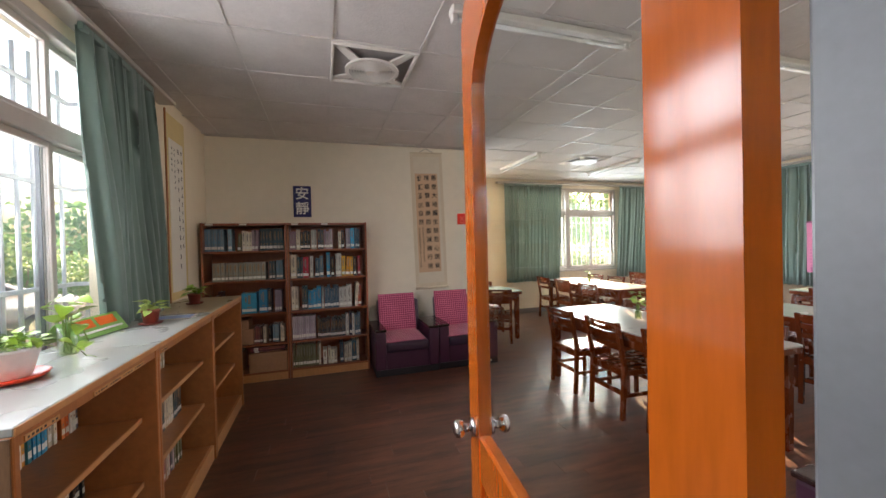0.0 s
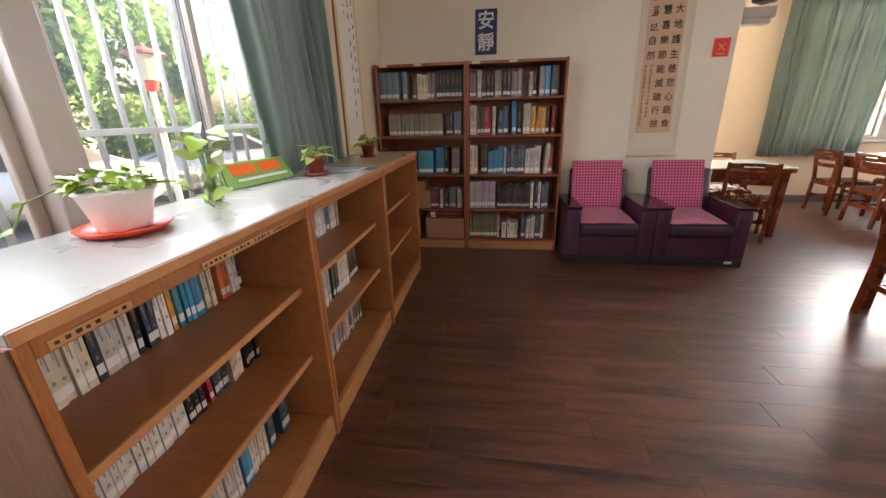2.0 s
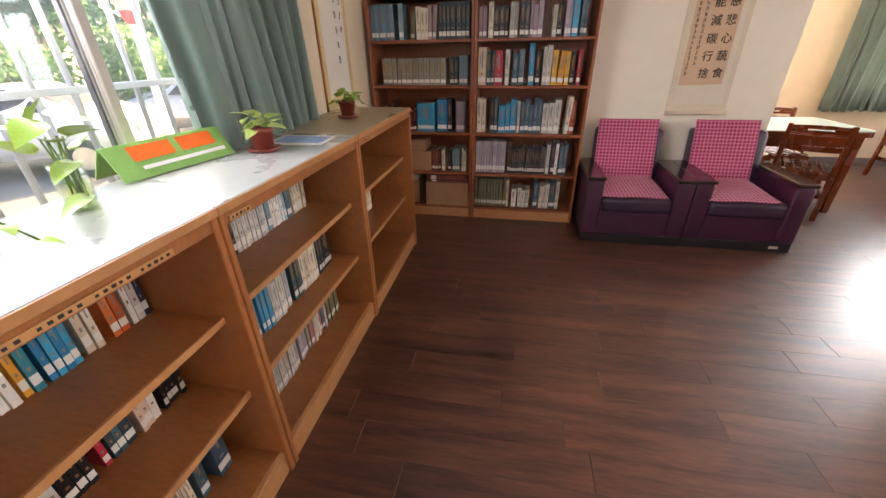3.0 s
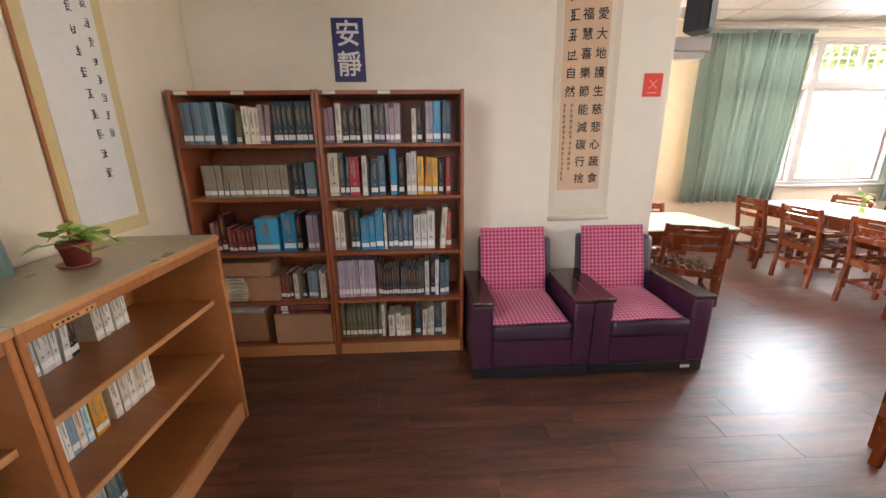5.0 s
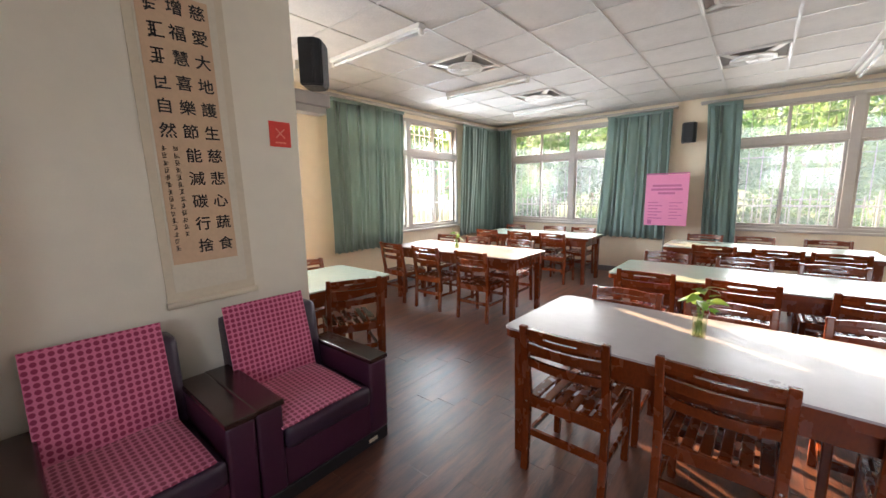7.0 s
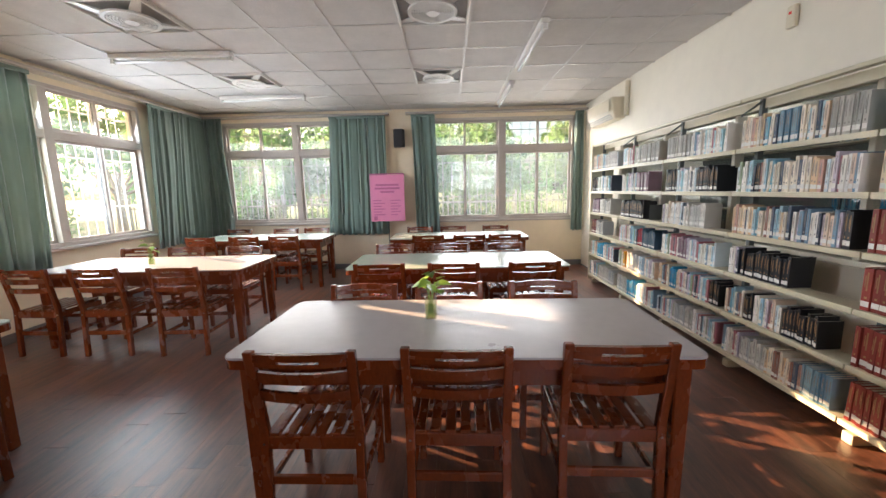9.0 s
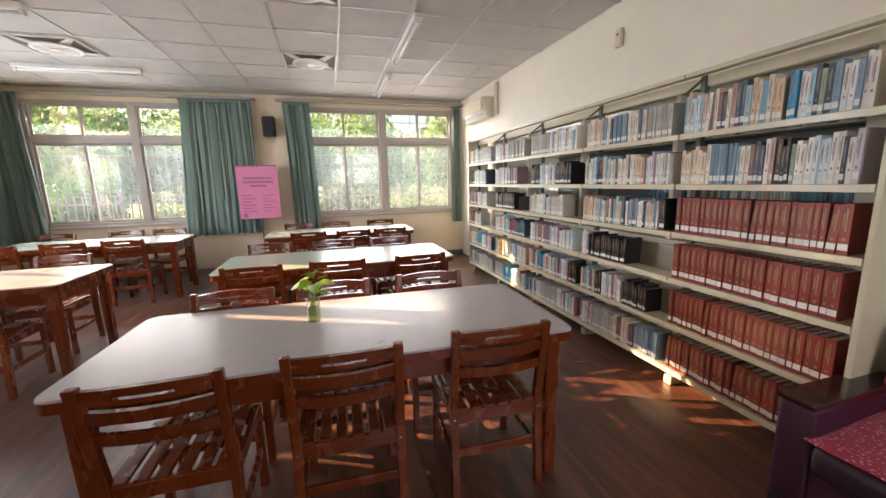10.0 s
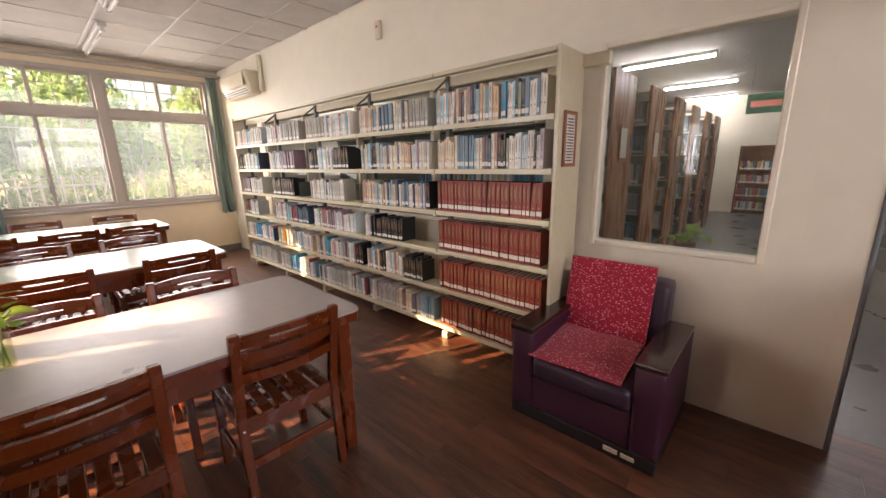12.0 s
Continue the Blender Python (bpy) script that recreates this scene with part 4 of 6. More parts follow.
def _book_block(x0, x1, y0, y1, z0, z1, mi):
    k = len(BOOK_V)
    for z in (z0, z1):
        for x, y in ((x0, y0), (x1, y0), (x1, y1), (x0, y1)):
            BOOK_V.append((x, y, z))
    for f in ((0, 3, 2, 1), (4, 5, 6, 7), (0, 1, 5, 4), (1, 2, 6, 5), (2, 3, 7, 6), (3, 0, 4, 7)):
        BOOK_F.append(tuple(k + i for i in f))
        BOOK_MI.append(mi)


def _book_quad(x0, x1, y, z0, z1, mi):
    k = len(BOOK_V)
    BOOK_V.extend([(x0, y, z0), (x1, y, z0), (x1, y, z1), (x0, y, z1)])
    BOOK_F.append((k, k + 1, k + 2, k + 3))
    BOOK_MI.append(mi)


# a unit book: thickness in x, spine at y=0, height in z; C-shaped case, page block, call label, title
prof = [(0.02, 0), (0.98, 0), (1, 0.03), (1, 1), (0.9, 1), (0.9, 0.06), (0.1, 0.06), (0.1, 1), (0, 1), (0, 0.03)]
for z in (0, 1):
    for x, y in prof:
        BOOK_V.append((x, y, z))
n_ = len(prof)
for i in range(n_):
    BOOK_F.append((i, (i + 1) % n_, n_ + (i + 1) % n_, n_ + i))
    BOOK_MI.append(0)
BOOK_F += [tuple(range(n_))[::-1], tuple(range(n_, 2 * n_))]
BOOK_MI += [0, 0]
_book_block(0.11, 0.89, 0.07, 0.97, 0.015, 0.985, 1)
N_PLAIN = (len(BOOK_V), len(BOOK_F))
_book_quad(0.04, 0.96, -0.004, 0.09, 0.22, 2)
_book_quad(0.42, 0.60, -0.004, 0.46, 0.90, 3)
_book_quad(0.22, 0.34, -0.004, 0.56, 0.82, 3)
_book_quad(0.34, 0.66, -0.004, 0.28, 0.33, 3)


def book_mesh(kind, labelled=True, title=TITLE):
    me = bpy.data.meshes.new("book")
    nv, nf = (len(BOOK_V), len(BOOK_F)) if labelled else N_PLAIN
    me.from_pydata(BOOK_V[:nv], [], BOOK_F[:nf])
    for m_ in (BOOKMATS[kind], PAGES, LABEL, title):
        me.materials.append(m_)
    me.polygons.foreach_set("material_index", BOOK_MI[:nf])
    return me


BOOKMESH = {k: book_mesh(k, True, GOLD if k in ("redset", "maroon", "dark", "teal", "navy", "darkteal", "black", "greyset") else TITLE) for k in PALETTES}
BOOK_LABEL = {
    "mixed": "mixed library book with a white call label", "pale": "pale spined library book with a call label", "dark": "dark spined library book with a call label",
    "blue": "blue bound library book with a call label", "teal": "dark teal bound reference volume", "maroon": "maroon bound old book", "redset": "red bound reference volume with gold lettering",
    "olive": "olive bound volume of a set", "silver": "grey bound volume of a long set", "violet": "pale violet journal volume", "bright": "brightly coloured library book with a call label",
    "navy": "navy and white library book", "white": "white spined library book", "gaudy": "colourful storybook with a call label",
    "steel": "steel blue bound volume with a call label", "darkteal": "dark teal bound volume of a set", "cream": "cream spined library book with a call label", "sky": "bright blue bound library book",
    "yellow": "yellow spined reference book", "crimson": "red spined library book with a call label", "slate": "slate blue bound volume with a call label", "black": "black spined library book with a call label",
    "orange": "orange spined library book with a call label", "mauve": "mauve spined library book with a call label", "greyset": "grey olive bound volume of a long set", "soft": "pale library book with a call label", "warm": "warm toned library book with a call label",
}
JOINED = {}


def shelve(at, length, spec, rg, joined=False, depth=0.17, group="", clear=0.29):
    """Fill a shelf from local x = 0 along +x; spines face -y. spec: (palette, share of length, height, thickness)."""
    x = 0.0
    for kind, frac, hh, tt in spec:
        end = x + frac * length
        if kind == "gap":
            x = end
            continue
        while True:
            t = tt * rg.uniform(0.75, 1.3)
            if x + t > end:
                break
            same_set = kind in ("redset", "olive", "silver", "violet", "teal", "darkteal", "greyset", "steel")
            h = hh * (rg.uniform(0.985, 1.0) if same_set else rg.uniform(0.84, 1.06))
            h = min(h, clear)
            d = depth * rg.uniform(0.85, 1.05)
            lean = rg.uniform(-0.4, 0.4) if rg.random() < 0.93 else rg.uniform(2, 5)
            m_ = at @ pose(x, rg.uniform(0, 0.012), 0, 0, lean, 0) @ Matrix.Diagonal((t * 0.97, d, h, 1))
            if joined:
                JOINED.setdefault(kind, []).append(m_)
            else:
                ob = new("book", BOOKMESH[kind])
                ob.matrix_basis = m_
                tagged(ob, BOOK_LABEL[kind], "book", group)
            x += t + (0.006 if lean > 1 else 0.0006)
        x = end


rg = random.Random(11)
# tall bookcases, shelves from the top down
TALL = [
    (-1.275, [
        [("steel", 0.24, 0.25, 0.033), ("orange", 0.04, 0.25, 0.026), ("steel", 0.09, 0.25, 0.032), ("gap", 0.02, 0, 0), ("olive", 0.06, 0.20, 0.034), ("cream", 0.12, 0.24, 0.030), ("mauve", 0.10, 0.265, 0.030), ("darkteal", 0.32, 0.25, 0.036)],
        [("gap", 0.08, 0, 0), ("greyset", 0.70, 0.205, 0.040), ("darkteal", 0.09, 0.21, 0.030), ("steel", 0.12, 0.22, 0.028)],
        [("gap", 0.06, 0, 0), ("mauve", 0.05, 0.20, 0.022), ("maroon", 0.09, 0.245, 0.030), ("maroon", 0.22, 0.18, 0.026), ("sky", 0.22, 0.265, 0.14), ("sky", 0.11, 0.26, 0.072), ("black", 0.09, 0.265, 0.03), ("violet", 0.10, 0.25, 0.024)],
        [("gap", 0.56, 0, 0), ("maroon", 0.12, 0.19, 0.022), ("cream", 0.07, 0.21, 0.03), ("black", 0.05, 0.2, 0.025), ("steel", 0.10, 0.205, 0.024), ("cream", 0.07, 0.21, 0.02)],
        [("gap", 1.0, 0, 0)]]),
    (-0.402, [
        [("mauve", 0.085, 0.225, 0.028), ("cream", 0.05, 0.23, 0.032), ("black", 0.15, 0.24, 0.034), ("silver", 0.09, 0.235, 0.03), ("dark", 0.09, 0.225, 0.03), ("mauve", 0.13, 0.24, 0.032), ("crimson", 0.07, 0.24, 0.045), ("cream", 0.04, 0.23, 0.025), ("black", 0.07, 0.215, 0.026), ("violet", 0.06, 0.25, 0.024), ("sky", 0.07, 0.27, 0.044), ("slate", 0.07, 0.26, 0.030)],
        [("cream", 0.085, 0.285, 0.05), ("teal", 0.075, 0.25, 0.026), ("crimson", 0.10, 0.275, 0.07), ("white", 0.065, 0.285, 0.044), ("slate", 0.16, 0.27, 0.042), ("sky", 0.065, 0.28, 0.042), ("black", 0.065, 0.28, 0.04), ("white", 0.085, 0.28, 0.03), ("yellow", 0.17, 0.275, 0.044), ("black", 0.06, 0.27, 0.036), ("crimson", 0.05, 0.265, 0.034)],
        [("cream", 0.14, 0.27, 0.036), ("darkteal", 0.08, 0.275, 0.028), ("sky", 0.19, 0.255, 0.05), ("white", 0.035, 0.275, 0.022), ("slate", 0.21, 0.265, 0.034), ("white", 0.22, 0.265, 0.045), ("cream", 0.05, 0.28, 0.03), ("orange", 0.05, 0.27, 0.032)],
        [("violet", 0.34, 0.275, 0.026), ("dark", 0.40, 0.235, 0.017), ("white", 0.05, 0.28, 0.032), ("navy", 0.08, 0.28, 0.026), ("slate", 0.09, 0.275, 0.03)],
        [("olive", 0.35, 0.26, 0.026), ("cream", 0.035, 0.26, 0.02), ("gap", 0.02, 0, 0), ("navy", 0.07, 0.2, 0.05), ("cream", 0.13, 0.19, 0.036), ("gap", 0.04, 0, 0), ("slate", 0.06, 0.235, 0.04), ("cream", 0.11, 0.24, 0.026), ("teal", 0.07, 0.25, 0.045), ("cream", 0.06, 0.25, 0.032)]]),
]
for x0, rows in TALL:
    for z, spec in zip(SHELF_Z[::-1], rows):
        shelve(pose(x0, 4.715, z + 0.001), 0.825, spec, rg, joined=z == SHELF_Z[1] and x0 > -1, group="books in the tall bookcases", clear=0.30)


def flat_stack(x, y, z, n, w, d, t, kind, rz=0, lab="stack"):
    zz = z
    for _ in range(n):
        ob = new("book", BOOKMESH[kind])
        ob.matrix_basis = pose(x + rg.uniform(-0.01, 0.01), y + rg.uniform(-0.008, 0.008), zz, 0, 0, rz + rg.uniform(-3, 3)) @ pose(0, 0, 0, 0, 90, 0) @ Matrix.Translation((-t, 0, 0)) @ Matrix.Diagonal((t, d, w, 1))
        tagged(ob, BOOK_LABEL[kind] + ", lying flat", "book", "books in the tall bookcases")
        zz += t


def carton(x0, x1, y0, y1, z0, z1, label):
    th = thing("cardboard_box", label, "box", pose(x0, y0, z0))
    w, d, h = x1 - x0, y1 - y0, z1 - z0
    part("body", box(B(), 0, w, 0, d, 0, h, 0.004), CARDBOARD, th)
    part("flap", box(B(), 0.002, w - 0.002, 0.002, d / 2 - 0.003, h, h + 0.004), CARDBOARD, th)
    part("flap", box(B(), 0.002, w - 0.002, d / 2 + 0.003, d - 0.002, h, h + 0.004), CARDBOARD, th)
    part("tape", box(B(), w / 2 - 0.02, w / 2 + 0.02, -0.0015, d, h + 0.0045, h + 0.006), OAK_EDGE, th)


carton(-1.02, -0.81, 4.69, 4.96, 0.427, 0.60, "brown cardboard box on a bookcase shelf")
flat_stack(-1.25, 4.70, 0.427, 6, 0.22, 0.22, 0.0285, "cream")
carton(-1.26, -0.86, 4.70, 4.95, 0.606, 0.70, "flat brown cardboard box lying on another")
carton(-1.26, -0.93, 4.70, 4.95, 0.107, 0.33, "worn brown cardboard box on the bottom shelf")
carton(-0.86, -0.46, 4.66, 4.95, 0.107, 0.325, "brown cardboard box standing forward on the bottom shelf")
flat_stack(-0.84, 4.68, 0.333, 3, 0.36, 0.22, 0.018, "maroon")
flat_stack(-1.24, 4.70, 0.336, 3, 0.30, 0.2, 0.016, "white")

# low bookcases: rows from the top shelf down
LOWROWS = [
    (1.275, 0.83, [[("cream", 0.15, 0.225, 0.022), ("black", 0.035, 0.225, 0.024), ("cream", 0.12, 0.22, 0.023), ("darkteal", 0.03, 0.215, 0.02), ("white", 0.11, 0.215, 0.022), ("black", 0.04, 0.225, 0.022), ("soft", 0.11, 0.22, 0.021), ("gaudy", 0.06, 0.225, 0.021), ("sky", 0.11, 0.22, 0.02), ("cream", 0.08, 0.225, 0.026), ("orange", 0.07, 0.225, 0.022), ("navy", 0.08, 0.235, 0.02)],
                   [("gap", 0.04, 0, 0), ("white", 0.48, 0.19, 0.024), ("black", 0.12, 0.195, 0.024), ("crimson", 0.03, 0.18, 0.022), ("teal", 0.10, 0.2, 0.024), ("soft", 0.10, 0.205, 0.022), ("black", 0.10, 0.2, 0.02)],
                   [("soft", 0.25, 0.19, 0.021), ("black", 0.10, 0.18, 0.022), ("white", 0.22, 0.19, 0.022), ("sky", 0.06, 0.18, 0.02), ("cream", 0.14, 0.2, 0.022), ("teal", 0.09, 0.21, 0.03), ("slate", 0.10, 0.25, 0.065)]]),
    (2.170, 0.87, [[("cream", 0.30, 0.22, 0.024), ("black", 0.05, 0.21, 0.022), ("white", 0.24, 0.22, 0.024), ("soft", 0.16, 0.22, 0.022), ("slate", 0.06, 0.225, 0.034), ("cream", 0.16, 0.225, 0.028)],
                  [("soft", 0.24, 0.20, 0.022), ("sky", 0.08, 0.21, 0.024), ("white", 0.18, 0.205, 0.024), ("teal", 0.09, 0.21, 0.024), ("cream", 0.18, 0.21, 0.026), ("darkteal", 0.07, 0.21, 0.022), ("black", 0.14, 0.22, 0.065)],
                  [("white", 0.44, 0.19, 0.022), ("violet", 0.09, 0.18, 0.022), ("soft", 0.24, 0.2, 0.022), ("olive", 0.18, 0.21, 0.024)]]),
    (3.12, 0.89, [[("gap", 0.10, 0, 0), ("white", 0.34, 0.21, 0.024), ("black", 0.05, 0.21, 0.022), ("gap", 0.08, 0, 0), ("cream", 0.2, 0.2, 0.024), ("gap", 0.2, 0, 0)],
                  [("teal", 0.14, 0.19, 0.024), ("soft", 0.22, 0.195, 0.024), ("yellow", 0.08, 0.18, 0.03), ("gap", 0.03, 0, 0), ("cream", 0.28, 0.2, 0.034), ("gap", 0.2, 0, 0)],
                  [("gap", 0.14, 0, 0), ("white", 0.14, 0.18, 0.024), ("teal", 0.10, 0.21, 0.026), ("gap", 0.6, 0, 0)]]),
]
LOWFRONTS = [(-1.10, -1.08, -0.98), (-1.08, -0.98, -0.98), (-1.115, -1.04, -1.0)]
for (y0, ln, rows), fronts in zip(LOWROWS, LOWFRONTS):
    for z, spec, xf in zip(LOWZ[::-1], rows, fronts):
        shelve(pose(xf, y0, z + 0.001, 0, 0, 90), ln, spec, rg, joined=z == LOWZ[0], depth=0.135, group="books in the low bookcases", clear=0.25)

# steel shelving: bays from the armchair eastwards, six shelves each, from the top down
P, D_, W_ = "soft", "black", "warm"
BAYS = [
    [[("gap", 0.02, 0, 0), (P, 0.30, 0.235, 0.021), ("sky", 0.05, 0.23, 0.021), (W_, 0.40, 0.235, 0.022), ("crimson", 0.025, 0.23, 0.022), (P, 0.18, 0.24, 0.022)], [("gap", 0.02, 0, 0), (P, 0.30, 0.23, 0.02), (D_, 0.07, 0.225, 0.02), (W_, 0.22, 0.235, 0.023), ("steel", 0.16, 0.235, 0.022), (W_, 0.21, 0.23, 0.021)]] + [[("redset", 0.98, 0.235, 0.034)]] * 4,
    [[("silver", 0.22, 0.22, 0.021), (W_, 0.2, 0.22, 0.02), ("steel", 0.18, 0.22, 0.02), (W_, 0.34, 0.225, 0.022)], [(P, 0.22, 0.22, 0.02), (W_, 0.5, 0.225, 0.022), (D_, 0.05, 0.22, 0.02), (P, 0.18, 0.22, 0.02)], [(D_, 0.06, 0.215, 0.02), (P, 0.34, 0.215, 0.02), (W_, 0.54, 0.215, 0.021)], [("gap", 0.36, 0, 0), (D_, 0.46, 0.205, 0.021), (P, 0.12, 0.205, 0.02)], [("gap", 0.16, 0, 0), (D_, 0.26, 0.205, 0.021), (P, 0.26, 0.21, 0.02), (D_, 0.1, 0.205, 0.02), (W_, 0.2, 0.21, 0.02)], [("steel", 0.22, 0.2, 0.02), (W_, 0.3, 0.2, 0.02), ("white", 0.24, 0.2, 0.022), (P, 0.2, 0.2, 0.02)]],
    [[(P, 0.5, 0.21, 0.021), ("silver", 0.4, 0.21, 0.02)], [("gap", 0.1, 0, 0), (D_, 0.3, 0.215, 0.02), (P, 0.3, 0.215, 0.021), (D_, 0.22, 0.215, 0.02)], [("gap", 0.2, 0, 0), ("white", 0.3, 0.21, 0.02), (P, 0.4, 0.21, 0.021)], [(P, 0.4, 0.2, 0.02), ("mauve", 0.16, 0.2, 0.02), (P, 0.3, 0.205, 0.02)], [(D_, 0.12, 0.21, 0.02), (P, 0.5, 0.21, 0.02), ("sky", 0.12, 0.21, 0.02), (W_, 0.2, 0.21, 0.02)], [(P, 0.34, 0.2, 0.02), ("white", 0.3, 0.2, 0.02), (P, 0.32, 0.2, 0.02)]],
    [[("silver", 0.5, 0.21, 0.022), (P, 0.4, 0.21, 0.02)], [("mauve", 0.3, 0.21, 0.022), (P, 0.4, 0.215, 0.02)], [("gap", 0.24, 0, 0), (D_, 0.6, 0.205, 0.022)], [("slate", 0.3, 0.2, 0.02), ("crimson", 0.12, 0.2, 0.02), (P, 0.5, 0.21, 0.02)], [(P, 0.4, 0.21, 0.02), ("white", 0.3, 0.21, 0.02), ("yellow", 0.1, 0.21, 0.02), (P, 0.14, 0.21, 0.02)], [(P, 0.4, 0.205, 0.02), ("sky", 0.25, 0.205, 0.02), ("white", 0.3, 0.205, 0.02)]],
    [[("white", 0.45, 0.21, 0.022), (W_, 0.45, 0.21, 0.022)], [(P, 0.5, 0.21, 0.022), (D_, 0.2, 0.21, 0.02)], [("white", 0.4, 0.205, 0.02), ("mauve", 0.3, 0.21, 0.02)], [("gap", 0.3, 0, 0), ("white", 0.3, 0.2, 0.02), ("maroon", 0.2, 0.2, 0.02)], [(P, 0.4, 0.2, 0.02), ("sky", 0.2, 0.2, 0.02), (W_, 0.3, 0.2, 0.02)], [("white", 0.5, 0.2, 0.02), (P, 0.4, 0.2, 0.02)]],
]
for b, rows in enumerate(BAYS):
    for z, spec in zip(STEEL_Z[::-1], rows):
        shelve(pose(SX0 + bayw * (b + 1) - 0.012, SY1 - 0.016, z + 0.001, 0, 0, 180), bayw - 0.03, [(k_, f_, h_ * 0.93, t_) for k_, f_, h_, t_ in spec[::-1]], rg, joined=True, depth=0.145, group="books on the steel shelving", clear=0.27)
# the books of the farther bays, in one mesh
vs, fs, mi, mats = [], [], [], []
for kind, ms in sorted(JOINED.items()):
    base = len(mats)
    mats += [BOOKMATS_JOINED[kind], PAGES, LABEL, GOLD if kind in ("dark", "maroon", "redset", "teal", "navy", "darkteal", "black", "greyset") else TITLE]
    for m_ in ms:
        k = len(vs)
        vs.extend([tuple(m_ @ Vector(v)) for v in BOOK_V])
        fs.extend([tuple(k + i for i in f) for f in BOOK_F])
        mi.extend([base + i for i in BOOK_MI])
me = bpy.data.meshes.new("books")
me.from_pydata(vs, [], fs)
for m_ in mats:
    me.materials.append(m_)
me.polygons.foreach_set("material_index", mi)
tagged(new("books", me), "rows of mixed library books with white call labels standing on shelves", "books", kind="stuff")
for b, row, u in ((1, 2, 0.55), (1, 1, 0.66), (2, 2, 0.22), (3, 3, 0.28)):
    x, z = SX0 + bayw * (b + u), STEEL_Z[row]
    bm = box(B(), x, x + 0.002, SY1 - 0.16, SY1 - 0.03, z, z + 0.16)
    box(bm, x, x + 0.09, SY1 - 0.13, SY1 - 0.05, z, z + 0.0015)
    solid("bookend", bm, GREYMETAL, "grey steel bookend on a library shelf", "bookend")

# ---- writing ----


def text_mesh(body, size):
    cu = bpy.data.curves.new("writing", "FONT")
    cu.body, cu.size, cu.align_x, cu.align_y, cu.extrude = body, size, "CENTER", "CENTER", 0.0004
    ob = bpy.data.objects.new("writing", cu)
    scene.collection.objects.link(ob)
    bpy.context.view_layer.update()
    me = bpy.data.meshes.new_from_object(ob)
    bpy.data.objects.remove(ob)
    # thicken the thin strokes towards those of a broad brush
    bm = B()
    for k, (dx, dy) in enumerate(((0, 0), (0.013, 0.008), (-0.013, 0.004), (0.004, -0.013), (-0.006, 0.016))):
        n = len(bm.verts)
        bm.from_mesh(me)
        bm.verts.ensure_lookup_table()
        for v in bm.verts[n:]:
            v.co += Vector((dx * size, dy * size, 0.00012 * k))
    bm.to_mesh(me)
    bm.free()
    return me


def letter(ch, size, material, parent, at, nm="character"):
    me = text_mesh(ch, size)
    me.materials.clear()
    me.materials.append(material)
    return share(nm, me, parent, at)


def strokes(w, h, seed):
    """Plain bars in place of a character that cannot be read."""
    r = random.Random(seed)
    bm = B()
    t = h * 0.045
    for k in range(r.choice((3, 4, 4))):
        z = (k - 1.4 + r.uniform(-0.15, 0.15)) * h / 4
        ww, off = w * r.uniform(0.3, 0.9) / 2, w * r.uniform(-0.16, 0.16)
        box(bm, off - ww, off + ww, z - t, z + t, -0.0006, 0.0006, 0, Matrix.Rotation(r.uniform(0.0, 0.12), 4, "Z"))
    for k in range(2):
        u, lo = w * r.uniform(-0.34, 0.34), r.uniform(-0.48, -0.1)
        box(bm, u - w * 0.05, u + w * 0.05, h * lo, h * r.uniform(0.25, 0.48), -0.0005 - 0.0001 * k, 0.0005 + 0.0001 * k)
    box(bm, -w * 0.42, w * 0.05, -t, t, -0.0004, 0.0004, 0, Matrix.Translation((0, -h * 0.25, 0)) @ Matrix.Rotation(r.uniform(0.5, 0.9), 4, "Z"))
    return bm


PY = 5.025
SIGN = thing("quiet_sign", "navy blue wall sign with two white characters", "sign", pose(-0.268, PY, 2.085))
part("board", box(B(), -0.105, 0.105, -0.008, 0, -0.195, 0.195, 0.002), NAVY, SIGN)
letter("安", 0.165, WHITEPAINT, SIGN, pose(0, -0.0095, 0.09, 90))
letter("靜", 0.165, WHITEPAINT, SIGN, pose(0, -0.0095, -0.095, 90))

scroll = thing("hanging_scroll", "cream silk hanging scroll with black calligraphy on tan paper", "scroll", pose(1.418, PY, 0, 0, -1.4, 0))
part("mount", box(B(), -0.226, 0.226, -0.005, -0.001, 0.93, 2.77), SCROLLPAPER, scroll)
part("inner_border", box(B(), -0.185, 0.185, -0.0065, -0.0052, 0.98, 2.72), mat("pale_scroll_silk", (0.70, 0.63, 0.50), 0.8, vary=0.05, bump=0.2, bump_scale=250), scroll)
part("artwork", box(B(), -0.174, 0.146, -0.0085, -0.0068, 1.13, 2.49), SCROLLART, scroll)
part("roller", rod(B(), (-0.232, -0.018, 0.915), (0.232, -0.018, 0.915), 0.018, 14), SCROLLPAPER, scroll, smooth=True)
part("top_rod", rod(B(), (-0.23, -0.010, 2.775), (0.23, -0.010, 2.775), 0.008, 10), SCROLLPAPER, scroll)
part("cord", rod(rod(B(), (-0.1, -0.008, 2.78), (0, -0.006, 2.83), 0.002, 6), (0, -0.006, 2.83), (0.1, -0.008, 2.78), 0.002, 6), INK, scroll)
for col, (cx, chars) in enumerate(((0.092, "慈愛大地護生慈悲心蔬食"), (-0.010, "增福慧喜樂節能減碳行捨"))):
    for i, ch in enumerate(chars):
        letter(ch, 0.078, INK, scroll, pose(cx, -0.0095, 2.425 - 0.1215 * i, 90))
for i in range(4):
    part("character", strokes(0.075, 0.082, 40 + i), INK, scroll, at=pose(-0.112, -0.0095, 2.425 - 0.1215 * i, 90))
